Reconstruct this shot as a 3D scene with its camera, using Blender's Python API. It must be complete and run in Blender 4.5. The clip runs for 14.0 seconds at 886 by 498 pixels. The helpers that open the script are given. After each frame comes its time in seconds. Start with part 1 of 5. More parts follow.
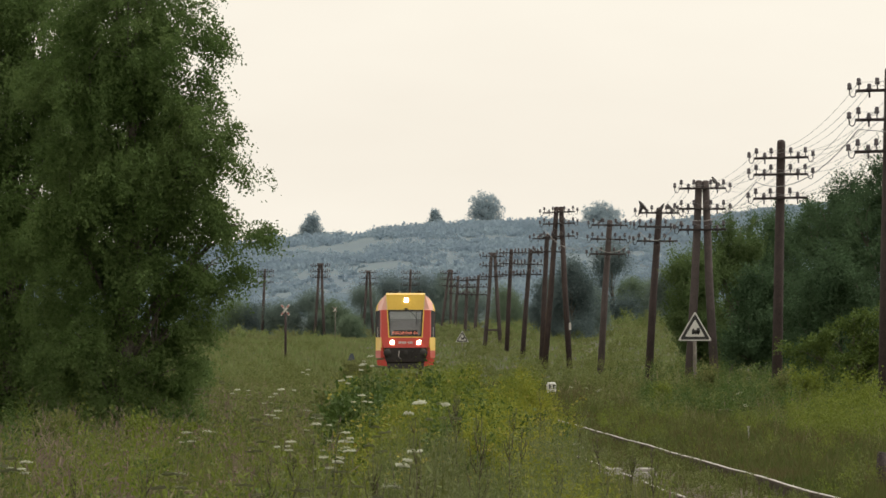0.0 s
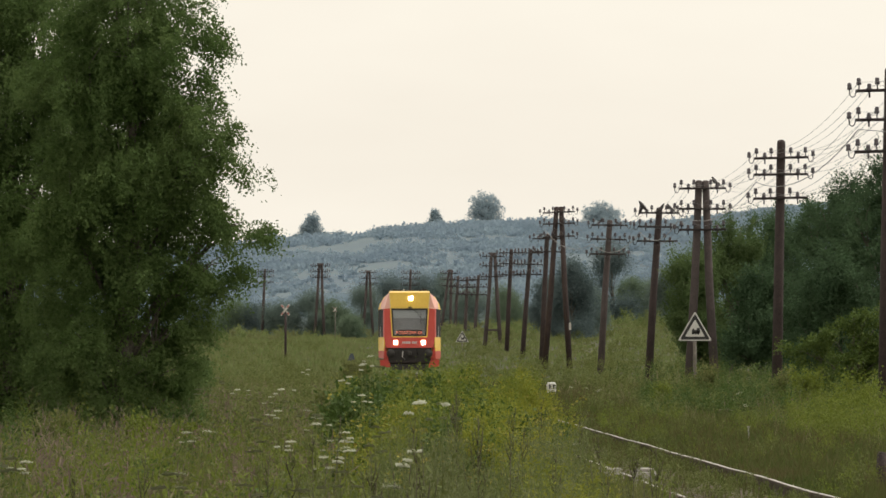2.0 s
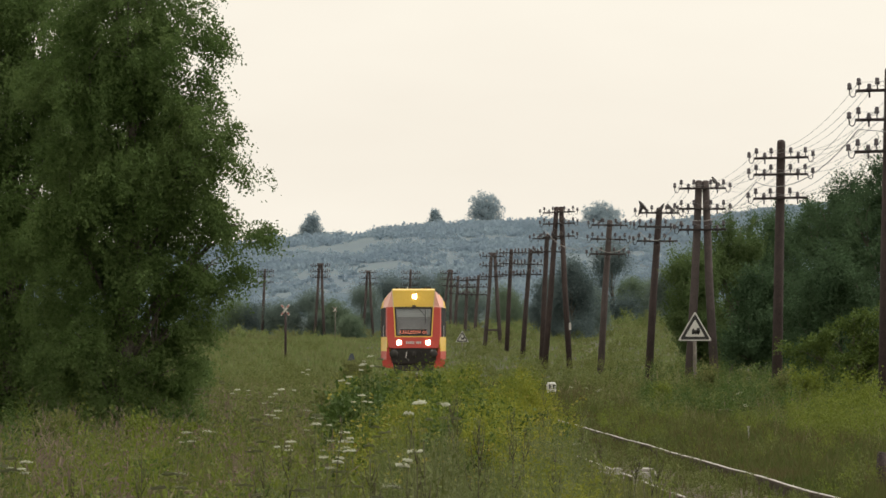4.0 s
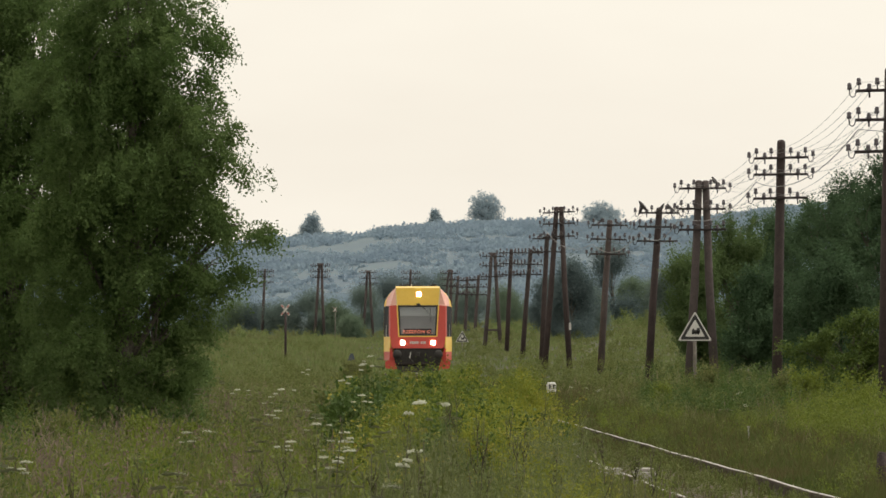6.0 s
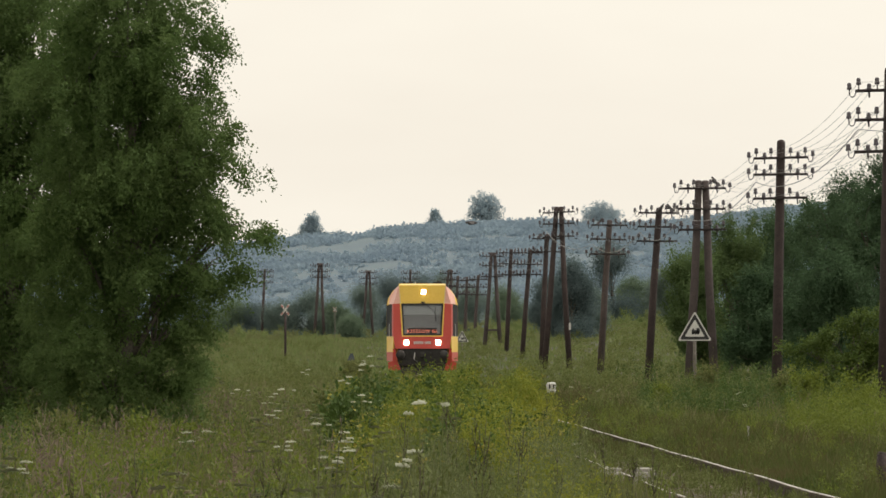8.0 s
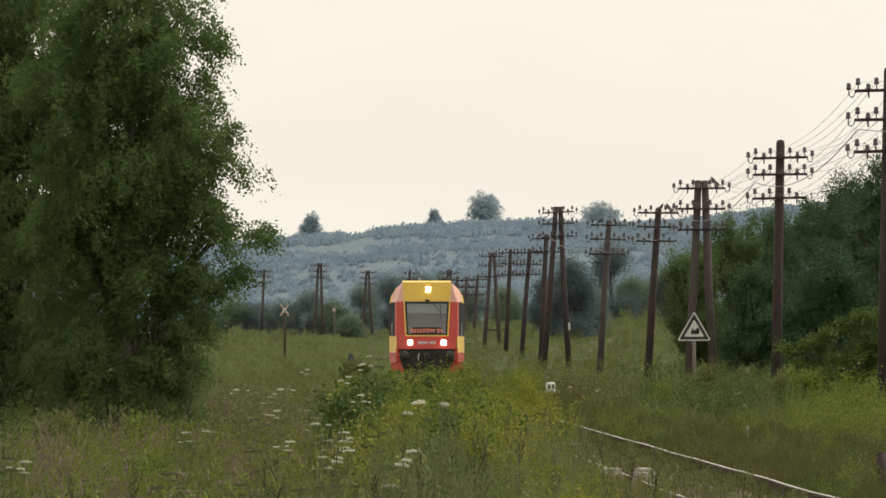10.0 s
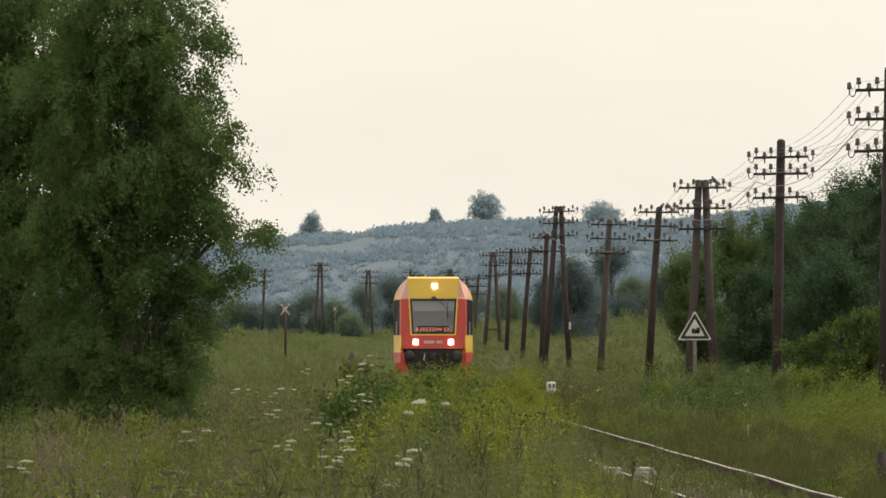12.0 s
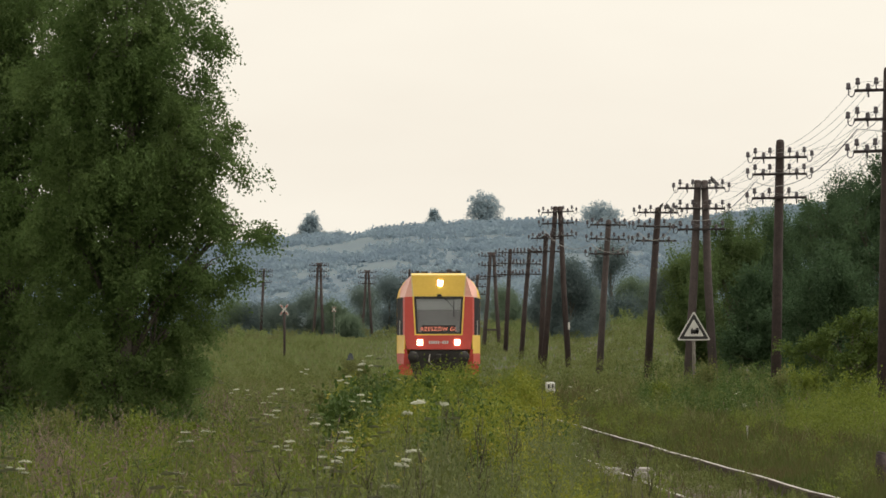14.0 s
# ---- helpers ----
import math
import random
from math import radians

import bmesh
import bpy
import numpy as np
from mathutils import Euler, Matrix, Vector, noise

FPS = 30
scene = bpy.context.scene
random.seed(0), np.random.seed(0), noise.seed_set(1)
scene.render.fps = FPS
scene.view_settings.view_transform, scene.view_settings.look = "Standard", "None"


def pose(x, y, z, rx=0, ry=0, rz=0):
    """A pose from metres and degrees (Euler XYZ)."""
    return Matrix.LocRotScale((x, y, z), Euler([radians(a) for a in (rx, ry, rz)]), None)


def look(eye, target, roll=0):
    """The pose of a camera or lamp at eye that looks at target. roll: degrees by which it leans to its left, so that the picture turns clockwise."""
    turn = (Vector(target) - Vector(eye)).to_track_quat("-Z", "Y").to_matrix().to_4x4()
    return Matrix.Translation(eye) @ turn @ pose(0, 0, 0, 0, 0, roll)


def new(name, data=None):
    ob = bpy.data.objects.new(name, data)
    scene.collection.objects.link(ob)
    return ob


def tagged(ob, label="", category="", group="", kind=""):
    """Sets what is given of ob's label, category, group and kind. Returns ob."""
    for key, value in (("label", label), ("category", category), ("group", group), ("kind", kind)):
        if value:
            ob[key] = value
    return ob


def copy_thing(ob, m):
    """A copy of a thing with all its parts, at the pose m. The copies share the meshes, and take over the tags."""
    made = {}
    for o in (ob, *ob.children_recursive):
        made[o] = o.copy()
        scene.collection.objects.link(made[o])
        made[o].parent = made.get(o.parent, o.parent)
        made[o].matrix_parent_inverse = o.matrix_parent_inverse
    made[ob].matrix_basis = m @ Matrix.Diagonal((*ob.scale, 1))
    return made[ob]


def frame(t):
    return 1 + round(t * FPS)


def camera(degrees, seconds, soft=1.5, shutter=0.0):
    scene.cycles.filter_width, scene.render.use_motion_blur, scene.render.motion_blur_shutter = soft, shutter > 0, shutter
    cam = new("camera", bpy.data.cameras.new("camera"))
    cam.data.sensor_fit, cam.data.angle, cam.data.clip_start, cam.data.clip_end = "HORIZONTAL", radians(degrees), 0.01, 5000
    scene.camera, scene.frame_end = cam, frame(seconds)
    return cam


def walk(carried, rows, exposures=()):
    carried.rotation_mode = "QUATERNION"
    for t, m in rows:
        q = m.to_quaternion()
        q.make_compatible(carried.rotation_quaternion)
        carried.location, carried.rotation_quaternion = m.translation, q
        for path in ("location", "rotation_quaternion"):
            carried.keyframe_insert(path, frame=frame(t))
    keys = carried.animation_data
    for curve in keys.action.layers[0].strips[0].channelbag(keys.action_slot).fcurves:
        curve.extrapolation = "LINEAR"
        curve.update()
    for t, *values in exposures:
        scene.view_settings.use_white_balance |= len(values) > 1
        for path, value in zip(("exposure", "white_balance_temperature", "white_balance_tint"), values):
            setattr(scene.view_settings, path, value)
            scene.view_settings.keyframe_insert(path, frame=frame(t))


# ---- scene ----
# ---------------------------------------------------------------- camera
FOV = 5.611
cam = camera(FOV, 14.0, soft=1.6)
EYE = Vector((0.0, 0.0, 1.75))
TILT = 90.591          # a little above level


def aim(turn=0.0, lift=0.0):
    return pose(EYE.x, EYE.y, EYE.z, TILT + lift, 0, turn)


walk(cam, [(0.0, aim()), (7.5, aim()), (8.2, aim(-0.002)), (10.4, aim(-0.005)), (11.6, aim(-0.005, -0.001)),
           (12.0, aim(-0.001, -0.004)), (12.5, aim(-0.005, -0.007)), (13.0, aim(-0.006, -0.003)), (14.0, aim(-0.007, -0.002))])

# ---------------------------------------------------------------- light: a bright hazy overcast
SUN_ELEV, SUN_TURN = radians(60), radians(72)
world = bpy.data.worlds.new("overcast_sky")
scene.world = world
world.use_nodes = True
wn, wl = world.node_tree.nodes, world.node_tree.links
bg = wn["Background"]
sky = wn.new("ShaderNodeTexSky")
sky.sky_type, sky.sun_disc, sky.sun_elevation, sky.sun_rotation = "NISHITA", False, SUN_ELEV, SUN_TURN
sky.air_density, sky.dust_density = 1.5, 6.0
coord = wn.new("ShaderNodeTexCoord")
cloud = wn.new("ShaderNodeTexNoise")
cloud.inputs["Scale"].default_value, cloud.inputs["Detail"].default_value = 9.0, 5.0
stretch = wn.new("ShaderNodeMapping")
stretch.inputs["Scale"].default_value = (1, 1, 3.5)
ramp = wn.new("ShaderNodeValToRGB")
ramp.color_ramp.elements[0].position, ramp.color_ramp.elements[0].color = 0.3, (8.45, 7.8, 6.75, 1)
ramp.color_ramp.elements[1].position, ramp.color_ramp.elements[1].color = 0.7, (9.5, 8.95, 7.8, 1)
wmix = wn.new("ShaderNodeMixRGB")
wmix.inputs[0].default_value = 0.92
wl.new(coord.outputs["Generated"], stretch.inputs["Vector"])
wl.new(stretch.outputs["Vector"], cloud.inputs["Vector"])
wl.new(cloud.outputs["Fac"], ramp.inputs["Fac"])
wl.new(sky.outputs["Color"], wmix.inputs[1])
wl.new(ramp.outputs["Color"], wmix.inputs[2])
wl.new(wmix.outputs["Color"], bg.inputs["Color"])
bg.inputs["Strength"].default_value = 0.11

sun = new("sun", bpy.data.lights.new("sun", "SUN"))
sun.data.energy, sun.data.angle, sun.data.color = 2.0, radians(14), (1.0, 0.96, 0.88)
sun.matrix_world = look((0, 0, 0), (-math.sin(SUN_TURN) * math.cos(SUN_ELEV), -math.cos(SUN_TURN) * math.cos(SUN_ELEV), -math.sin(SUN_ELEV)))
scene.view_settings.exposure = 0.07


# ---------------------------------------------------------------- materials
def material(name, dark, light, rough=0.8, scale=4.0, metal=0.0, bump=0.2, island=0.0, through_light=0.0, fine=6.0, patch=0.0, third=None, bumpdist=0.02):
    """Two-scale noise between two colours; island: share of per-piece variation; patch: metres of the large-scale variation."""
    m = bpy.data.materials.new(name)
    m.use_nodes = True
    n, l = m.node_tree.nodes, m.node_tree.links
    b = n["Principled BSDF"]
    b.inputs["Roughness"].default_value, b.inputs["Metallic"].default_value = rough, metal
    geo = n.new("ShaderNodeNewGeometry")
    tc = n.new("ShaderNodeTexCoord")
    a = n.new("ShaderNodeTexNoise")
    a.inputs["Scale"].default_value, a.inputs["Detail"].default_value, a.inputs["Roughness"].default_value = scale, 6.0, 0.65
    c = n.new("ShaderNodeTexNoise")
    c.inputs["Scale"].default_value, c.inputs["Detail"].default_value = scale * fine, 4.0
    l.new(tc.outputs["Object"], a.inputs["Vector"])
    l.new(tc.outputs["Object"], c.inputs["Vector"])
    add = n.new("ShaderNodeMath")
    add.operation = "ADD"
    l.new(a.outputs["Fac"], add.inputs[0])
    l.new(c.outputs["Fac"], add.inputs[1])
    fac = n.new("ShaderNodeMapRange")
    fac.inputs["From Min"].default_value, fac.inputs["From Max"].default_value = 0.65, 1.35
    l.new(add.outputs[0], fac.inputs["Value"])
    out = fac.outputs[0]
    if island:
        mix = n.new("ShaderNodeMix")
        mix.inputs["Factor"].default_value = island
        l.new(out, mix.inputs["A"])
        l.new(geo.outputs["Random Per Island"], mix.inputs["B"])
        out = mix.outputs["Result"]
    col = n.new("ShaderNodeMixRGB")
    col.inputs[1].default_value, col.inputs[2].default_value = (*dark, 1), (*light, 1)
    l.new(out, col.inputs[0])
    shade = col.outputs[0]
    if patch:
        big = n.new("ShaderNodeTexNoise")
        big.inputs["Scale"].default_value, big.inputs["Detail"].default_value = 1.0 / patch, 3.0
        l.new(tc.outputs["Object"], big.inputs["Vector"])
        r = n.new("ShaderNodeMapRange")
        r.inputs["From Min"].default_value, r.inputs["From Max"].default_value = 0.42, 0.62
        l.new(big.outputs["Fac"], r.inputs["Value"])
        m2 = n.new("ShaderNodeMixRGB")
        l.new(r.outputs[0], m2.inputs[0])
        l.new(shade, m2.inputs[1])
        m2.inputs[2].default_value = (*(third or dark), 1)
        shade = m2.outputs[0]
    l.new(shade, b.inputs["Base Color"])
    if bump:
        bp = n.new("ShaderNodeBump")
        bp.inputs["Strength"].default_value, bp.inputs["Distance"].default_value = bump, bumpdist
        l.new(c.outputs["Fac"], bp.inputs["Height"])
        l.new(bp.outputs[0], b.inputs["Normal"])
    if through_light:
        b.inputs["Specular IOR Level"].default_value = 0.2
        tr = n.new("ShaderNodeBsdfTranslucent")
        l.new(shade, tr.inputs["Color"])
        ms = n.new("ShaderNodeMixShader")
        ms.inputs[0].default_value = through_light
        l.new(b.outputs[0], ms.inputs[1])
        l.new(tr.outputs[0], ms.inputs[2])
        l.new(ms.outputs[0], n["Material Output"].inputs["Surface"])
    return m


def glow(name, colour, strength):
    m = material(name, colour, colour, 0.4, bump=0)
    b = m.node_tree.nodes["Principled BSDF"]
    b.inputs["Emission Color"].default_value, b.inputs["Emission Strength"].default_value = (*colour, 1), strength
    return m


M_SOIL = material("soil_and_thatch", (0.018, 0.022, 0.010), (0.050, 0.055, 0.025), 0.95, 0.8, bump=0.5, patch=6, third=(0.055, 0.045, 0.030))
M_MEADOW = material("meadow_grass", (0.082, 0.112, 0.032), (0.245, 0.245, 0.098), 0.75, 0.35, bump=0, island=0.55, through_light=0.34, patch=1.5, third=(0.140, 0.150, 0.048))
M_FAR_MEADOW = material("far_meadow_grass", (0.112, 0.170, 0.052), (0.235, 0.275, 0.108), 0.8, 0.25, bump=0, island=0.4, through_light=0.34, patch=5, third=(0.185, 0.200, 0.090))
M_SHORT = material("verge_grass", (0.050, 0.082, 0.017), (0.114, 0.138, 0.038), 0.75, 0.4, bump=0, island=0.45, through_light=0.34, patch=1.6, third=(0.112, 0.098, 0.042))
M_DRY = material("bleached_grass", (0.130, 0.126, 0.062), (0.265, 0.240, 0.140), 0.8, 0.5, bump=0, island=0.6, through_light=0.25)
M_MUGWORT = material("grey_green_herb", (0.10, 0.125, 0.052), (0.225, 0.24, 0.115), 0.75, 0.8, bump=0, island=0.5, through_light=0.25, patch=0.8, third=(0.115, 0.145, 0.045))
M_STRAW = material("seeding_grass", (0.125, 0.095, 0.078), (0.245, 0.190, 0.155), 0.85, 0.5, bump=0, island=0.6, through_light=0.2)
M_HERB = material("yellow_green_herb", (0.150, 0.180, 0.018), (0.325, 0.322, 0.044), 0.7, 0.9, bump=0, island=0.35, through_light=0.36, patch=0.7, third=(0.155, 0.192, 0.030))
M_GREENHERB = material("fresh_green_herb", (0.105, 0.152, 0.020), (0.225, 0.265, 0.046), 0.7, 0.5, bump=0, island=0.4, through_light=0.34, patch=1.0, third=(0.135, 0.168, 0.03))
M_SHRUB = material("deep_green_shrub_leaf", (0.038, 0.074, 0.014), (0.090, 0.138, 0.032), 0.6, 0.8, bump=0, island=0.4, through_light=0.3)
M_WEED = material("dark_green_herb", (0.080, 0.110, 0.028), (0.188, 0.206, 0.070), 0.7, 0.8, bump=0, island=0.5, through_light=0.28)
M_TANSY = material("yellow_blossom", (0.20, 0.19, 0.03), (0.33, 0.29, 0.045), 0.8, 5, bump=0, island=0.6)
M_THISTLE = material("dull_pink_blossom", (0.15, 0.10, 0.085), (0.26, 0.19, 0.155), 0.85, 5, bump=0, island=0.6)
M_STEM = material("brown_herb_stem", (0.030, 0.026, 0.015), (0.075, 0.064, 0.034), 0.8, 8, bump=0)
M_UMBEL = material("white_umbel", (0.24, 0.26, 0.17), (0.40, 0.41, 0.31), 0.8, 30, bump=0, island=0.5)
M_BIRCH_LEAF = material("birch_leaf", (0.080, 0.138, 0.044), (0.165, 0.228, 0.076), 0.75, 0.5, bump=0, island=0.2, through_light=0.45, patch=1.1, third=(0.095, 0.155, 0.045))
M_BUSH_LEAF = material("bush_leaf", (0.048, 0.092, 0.046), (0.090, 0.146, 0.068), 0.75, 0.4, bump=0, island=0.15, through_light=0.38, patch=4, third=(0.044, 0.082, 0.038))
# lighter copy of the thicket leaf, with the lit green put into its colour
M_LIT_WILLOW_LEAF = material("lit_willow_leaf", (0.076, 0.125, 0.044), (0.140, 0.198, 0.074), 0.75, 0.4, bump=0, island=0.2, through_light=0.4, patch=3, third=(0.068, 0.11, 0.038))
M_LIGHT_LEAF = material("light_bush_leaf", (0.054, 0.098, 0.020), (0.132, 0.176, 0.040), 0.6, 0.6, bump=0, island=0.4, through_light=0.3)
# three hedgerow leaf greens, each paled and blued to paint in haze
M_FAR_LEAF = material("hazed_tree_leaf", (0.150, 0.205, 0.185), (0.200, 0.258, 0.222), 0.8, 0.15, bump=0, island=0.1, through_light=0.45, patch=9, third=(0.125, 0.170, 0.150))
M_FAR_DARK = material("hazed_dark_leaf", (0.115, 0.160, 0.168), (0.160, 0.208, 0.205), 0.8, 0.15, bump=0, island=0.1, through_light=0.45, patch=5, third=(0.095, 0.135, 0.135))
M_FAR_LIGHT = material("hazed_light_leaf", (0.140, 0.200, 0.135), (0.195, 0.258, 0.170), 0.8, 0.15, bump=0, island=0.1, through_light=0.45, patch=5, third=(0.125, 0.178, 0.122))
# hill, ridge and skyline tree colours have blue aerial haze mixed in
M_HILL_LEAF = material("hazed_distant_wood", (0.250, 0.328, 0.395), (0.310, 0.390, 0.440), 0.95, 0.04, bump=0, island=0.08, through_light=0.5, patch=24, third=(0.235, 0.308, 0.375))
M_HILL = material("hazed_distant_slope", (0.098, 0.138, 0.166), (0.124, 0.166, 0.182), 0.95, 0.03, bump=0, patch=45, third=(0.100, 0.140, 0.172))
M_FARHILL = material("hazed_farthest_ridge", (0.30, 0.34, 0.38), (0.34, 0.38, 0.41), 0.95, 0.006, bump=0)
M_HILL_TREE = material("hazed_distant_tree_leaf", (0.310, 0.390, 0.440), (0.370, 0.445, 0.475), 0.9, 0.1, bump=0, island=0.1, through_light=0.55)
M_BARK = material("grey_bark", (0.05, 0.045, 0.035), (0.16, 0.14, 0.11), 0.9, 5, bump=0.6)
M_TAR = material("creosoted_timber", (0.020, 0.0135, 0.0135), (0.066, 0.045, 0.042), 0.8, 3, bump=0.6, fine=9)
# paler timber: faded creosote, and haze painted onto the far poles
M_HAZED_OLDTAR = material("faded_hazed_timber", (0.045, 0.036, 0.036), (0.100, 0.078, 0.074), 0.85, 3, bump=0.5, fine=9)
M_IRON = material("rusty_iron", (0.016, 0.012, 0.012), (0.042, 0.031, 0.029), 0.8, 10, metal=0.0, bump=0.3)
M_PORCELAIN = material("insulator_porcelain", (0.045, 0.038, 0.045), (0.125, 0.110, 0.125), 0.25, 20, bump=0)
M_WIRE = material("weathered_wire", (0.06, 0.06, 0.06), (0.12, 0.12, 0.12), 0.6, 20, bump=0)
M_CABLE = material("pale_cable", (0.16, 0.155, 0.15), (0.28, 0.27, 0.26), 0.6, 20, bump=0)
M_RAIL = material("rail_steel_side", (0.03, 0.02, 0.014), (0.08, 0.05, 0.035), 0.8, 6, metal=0.2, bump=0.3)
M_RAILTOP = material("worn_rail_head", (0.36, 0.33, 0.30), (0.62, 0.60, 0.57), 0.42, 0.9, metal=0.85, bump=0, fine=14)
M_SLEEPER = material("old_sleeper", (0.05, 0.04, 0.03), (0.15, 0.12, 0.09), 0.9, 6, bump=0.6)
M_BALLAST = material("ballast_stone", (0.030, 0.025, 0.020), (0.095, 0.078, 0.062), 0.9, 6, bump=0.8, island=0.7)
M_WHITE = material("white_sign_face", (0.50, 0.50, 0.47), (0.64, 0.63, 0.60), 0.5, 6, bump=0)
M_BLACK = material("black_paint", (0.012, 0.012, 0.012), (0.03, 0.03, 0.03), 0.5, 8, bump=0)
M_POSTWOOD = material("grey_post", (0.11, 0.10, 0.085), (0.22, 0.20, 0.17), 0.85, 6, bump=0.5)
M_CONCRETE = material("old_concrete", (0.25, 0.24, 0.22), (0.42, 0.40, 0.37), 0.9, 6, bump=0.5)
M_REDPALE = material("faded_red_paint", (0.40, 0.15, 0.13), (0.50, 0.24, 0.21), 0.6, 6, bump=0)
M_BLUE = material("blue_grey_sheet", (0.022, 0.030, 0.040), (0.045, 0.058, 0.072), 0.6, 6, bump=0)
M_BIRD = material("dark_plumage", (0.025, 0.023, 0.023), (0.075, 0.068, 0.068), 0.7, 20, bump=0)
M_BIRDPALE = material("pale_plumage", (0.35, 0.33, 0.31), (0.55, 0.53, 0.5), 0.7, 20, bump=0)
M_RED = material("railcar_red", (0.49, 0.046, 0.030), (0.57, 0.066, 0.044), 0.35, 2, bump=0)
M_PINK = material("railcar_pale_red", (0.72, 0.34, 0.27), (0.80, 0.46, 0.38), 0.35, 2, bump=0)
M_YELLOW = material("railcar_yellow", (0.78, 0.50, 0.06), (0.85, 0.57, 0.09), 0.35, 2, bump=0)
M_GLASS = material("railcar_dark_glass", (0.012, 0.014, 0.016), (0.03, 0.032, 0.035), 0.35, 2, bump=0)
M_GLASS.node_tree.nodes["Principled BSDF"].inputs["Specular IOR Level"].default_value = 0.04
M_BLIND = material("grey_sunblind", (0.48, 0.49, 0.49), (0.58, 0.59, 0.59), 0.8, 4, bump=0)
M_CABIN = material("cab_interior", (0.26, 0.25, 0.255), (0.38, 0.37, 0.375), 0.8, 4, bump=0)
M_UNDER = material("sooty_underframe", (0.015, 0.014, 0.013), (0.05, 0.045, 0.04), 0.8, 6, bump=0.4)
M_ROOF = material("railcar_roof", (0.62, 0.52, 0.24), (0.74, 0.62, 0.32), 0.6, 3, bump=0)
M_LAMP = glow("lit_headlamp", (1.0, 0.93, 0.84), 30.0)
# emission added for the reddish glare around the lit lenses
M_LAMPGLOW = glow("lamp_halo", (1.0, 0.35, 0.15), 2.2)
M_PANE = bpy.data.materials.new("windscreen_pane")
M_PANE.use_nodes = True
_b = M_PANE.node_tree.nodes["Principled BSDF"]
_b.inputs["Transmission Weight"].default_value, _b.inputs["Roughness"].default_value, _b.inputs["IOR"].default_value = 1.0, 0.02, 1.3
_b.inputs["Base Color"].default_value = (0.85, 0.87, 0.88, 1)
M_LED = glow("orange_led", (1.0, 0.28, 0.18), 0.6)


# ---------------------------------------------------------------- mesh helpers
def thing(name, place, label, category, group="", rz=0.0):
    e = new(name)
    e.empty_display_size = 0.3
    e.matrix_world = pose(*place, 0, 0, rz)
    return tagged(e, label, category, group)


def part(name, data, mat, parent, label="", m=None):
    """Link a bmesh or a mesh as ONE object under a thing or a part."""
    if isinstance(data, bmesh.types.BMesh):
        me = bpy.data.meshes.new(name)
        data.to_mesh(me)
        data.free()
    else:
        me = data
    if mat and not me.materials:
        me.materials.append(mat)
    ob = new(name, me)
    ob.parent = parent
    if m is not None:
        ob.matrix_basis = m
    return tagged(ob, label)


def mesh_of(verts, faces, mat, name):
    """A mesh from vertex and face arrays that code has made."""
    me = bpy.data.meshes.new(name)
    me.from_pydata([tuple(v) for v in verts], [], faces)
    me.materials.append(mat)
    return me


def fast_mesh(name, verts, tris, mat):
    me = bpy.data.meshes.new(name)
    k = tris.shape[1]
    me.vertices.add(len(verts))
    me.vertices.foreach_set("co", np.asarray(verts, np.float32).ravel())
    me.loops.add(tris.size)
    me.loops.foreach_set("vertex_index", np.asarray(tris, np.int32).ravel())
    me.polygons.add(len(tris))
    me.polygons.foreach_set("loop_start", np.arange(0, tris.size, k, dtype=np.int32))
    me.polygons.foreach_set("loop_total", np.full(len(tris), k, np.int32))
    me.update(calc_edges=True)
    me.materials.append(mat)
    return me


def box(sx, sy, sz, at=(0, 0, 0), bevel=0.0, bm=None, turn=None):
    bm = bm or bmesh.new()
    mat = Matrix.Translation(at) @ (turn or Matrix()) @ Matrix.Diagonal((sx, sy, sz, 1))
    g = bmesh.ops.create_cube(bm, size=1, matrix=mat)
    if bevel:
        edges = list({e for v in g["verts"] for e in v.link_edges})
        bmesh.ops.bevel(bm, geom=edges, offset=bevel, segments=2, affect="EDGES", profile=0.5)
    return bm


def tube(points, radii, sides=8, bm=None, cap=True):
    """A round, tapering tube along points."""
    bm = bm or bmesh.new()
    pts = [Vector(p) for p in points]
    if not hasattr(radii, "__len__"):
        radii = [radii] * len(pts)
    rings = []
    for i, p in enumerate(pts):
        d = (pts[min(i + 1, len(pts) - 1)] - pts[max(i - 1, 0)]).normalized()
        a = d.orthogonal().normalized()
        if abs(d.z) > 0.9:
            a = Vector((1, 0, 0)) - d * d.x
            a.normalize()
        b = d.cross(a)
        rings.append([bm.verts.new(p + (a * math.cos(t) + b * math.sin(t)) * radii[i]) for t in [2 * math.pi * k / sides for k in range(sides)]])
    for r0, r1 in zip(rings, rings[1:]):
        for k in range(sides):
            bm.faces.new((r0[k], r0[(k + 1) % sides], r1[(k + 1) % sides], r1[k]))
    if cap:
        bm.faces.new(rings[0][::-1])
        bm.faces.new(rings[-1])
    for f in bm.faces:
        f.smooth = True
    return bm


def lathe(profile, sides=10, bm=None, at=(0, 0, 0)):
    return tube([(at[0], at[1], at[2] + z) for r, z in profile], [r for r, z in profile], sides, bm)


def plate(corners, thick, bm=None):
    """A flat panel from its corners, with thickness behind its normal."""
    bm = bm or bmesh.new()
    c = [Vector(p) for p in corners]
    n = (c[1] - c[0]).cross(c[2] - c[0]).normalized() * thick
    f = [bm.verts.new(p) for p in c]
    b = [bm.verts.new(p - n) for p in c]
    bm.faces.new(f)
    bm.faces.new(b[::-1])
    for i in range(len(c)):
        j = (i + 1) % len(c)
        bm.faces.new((f[i], b[i], b[j], f[j]))
    return bm


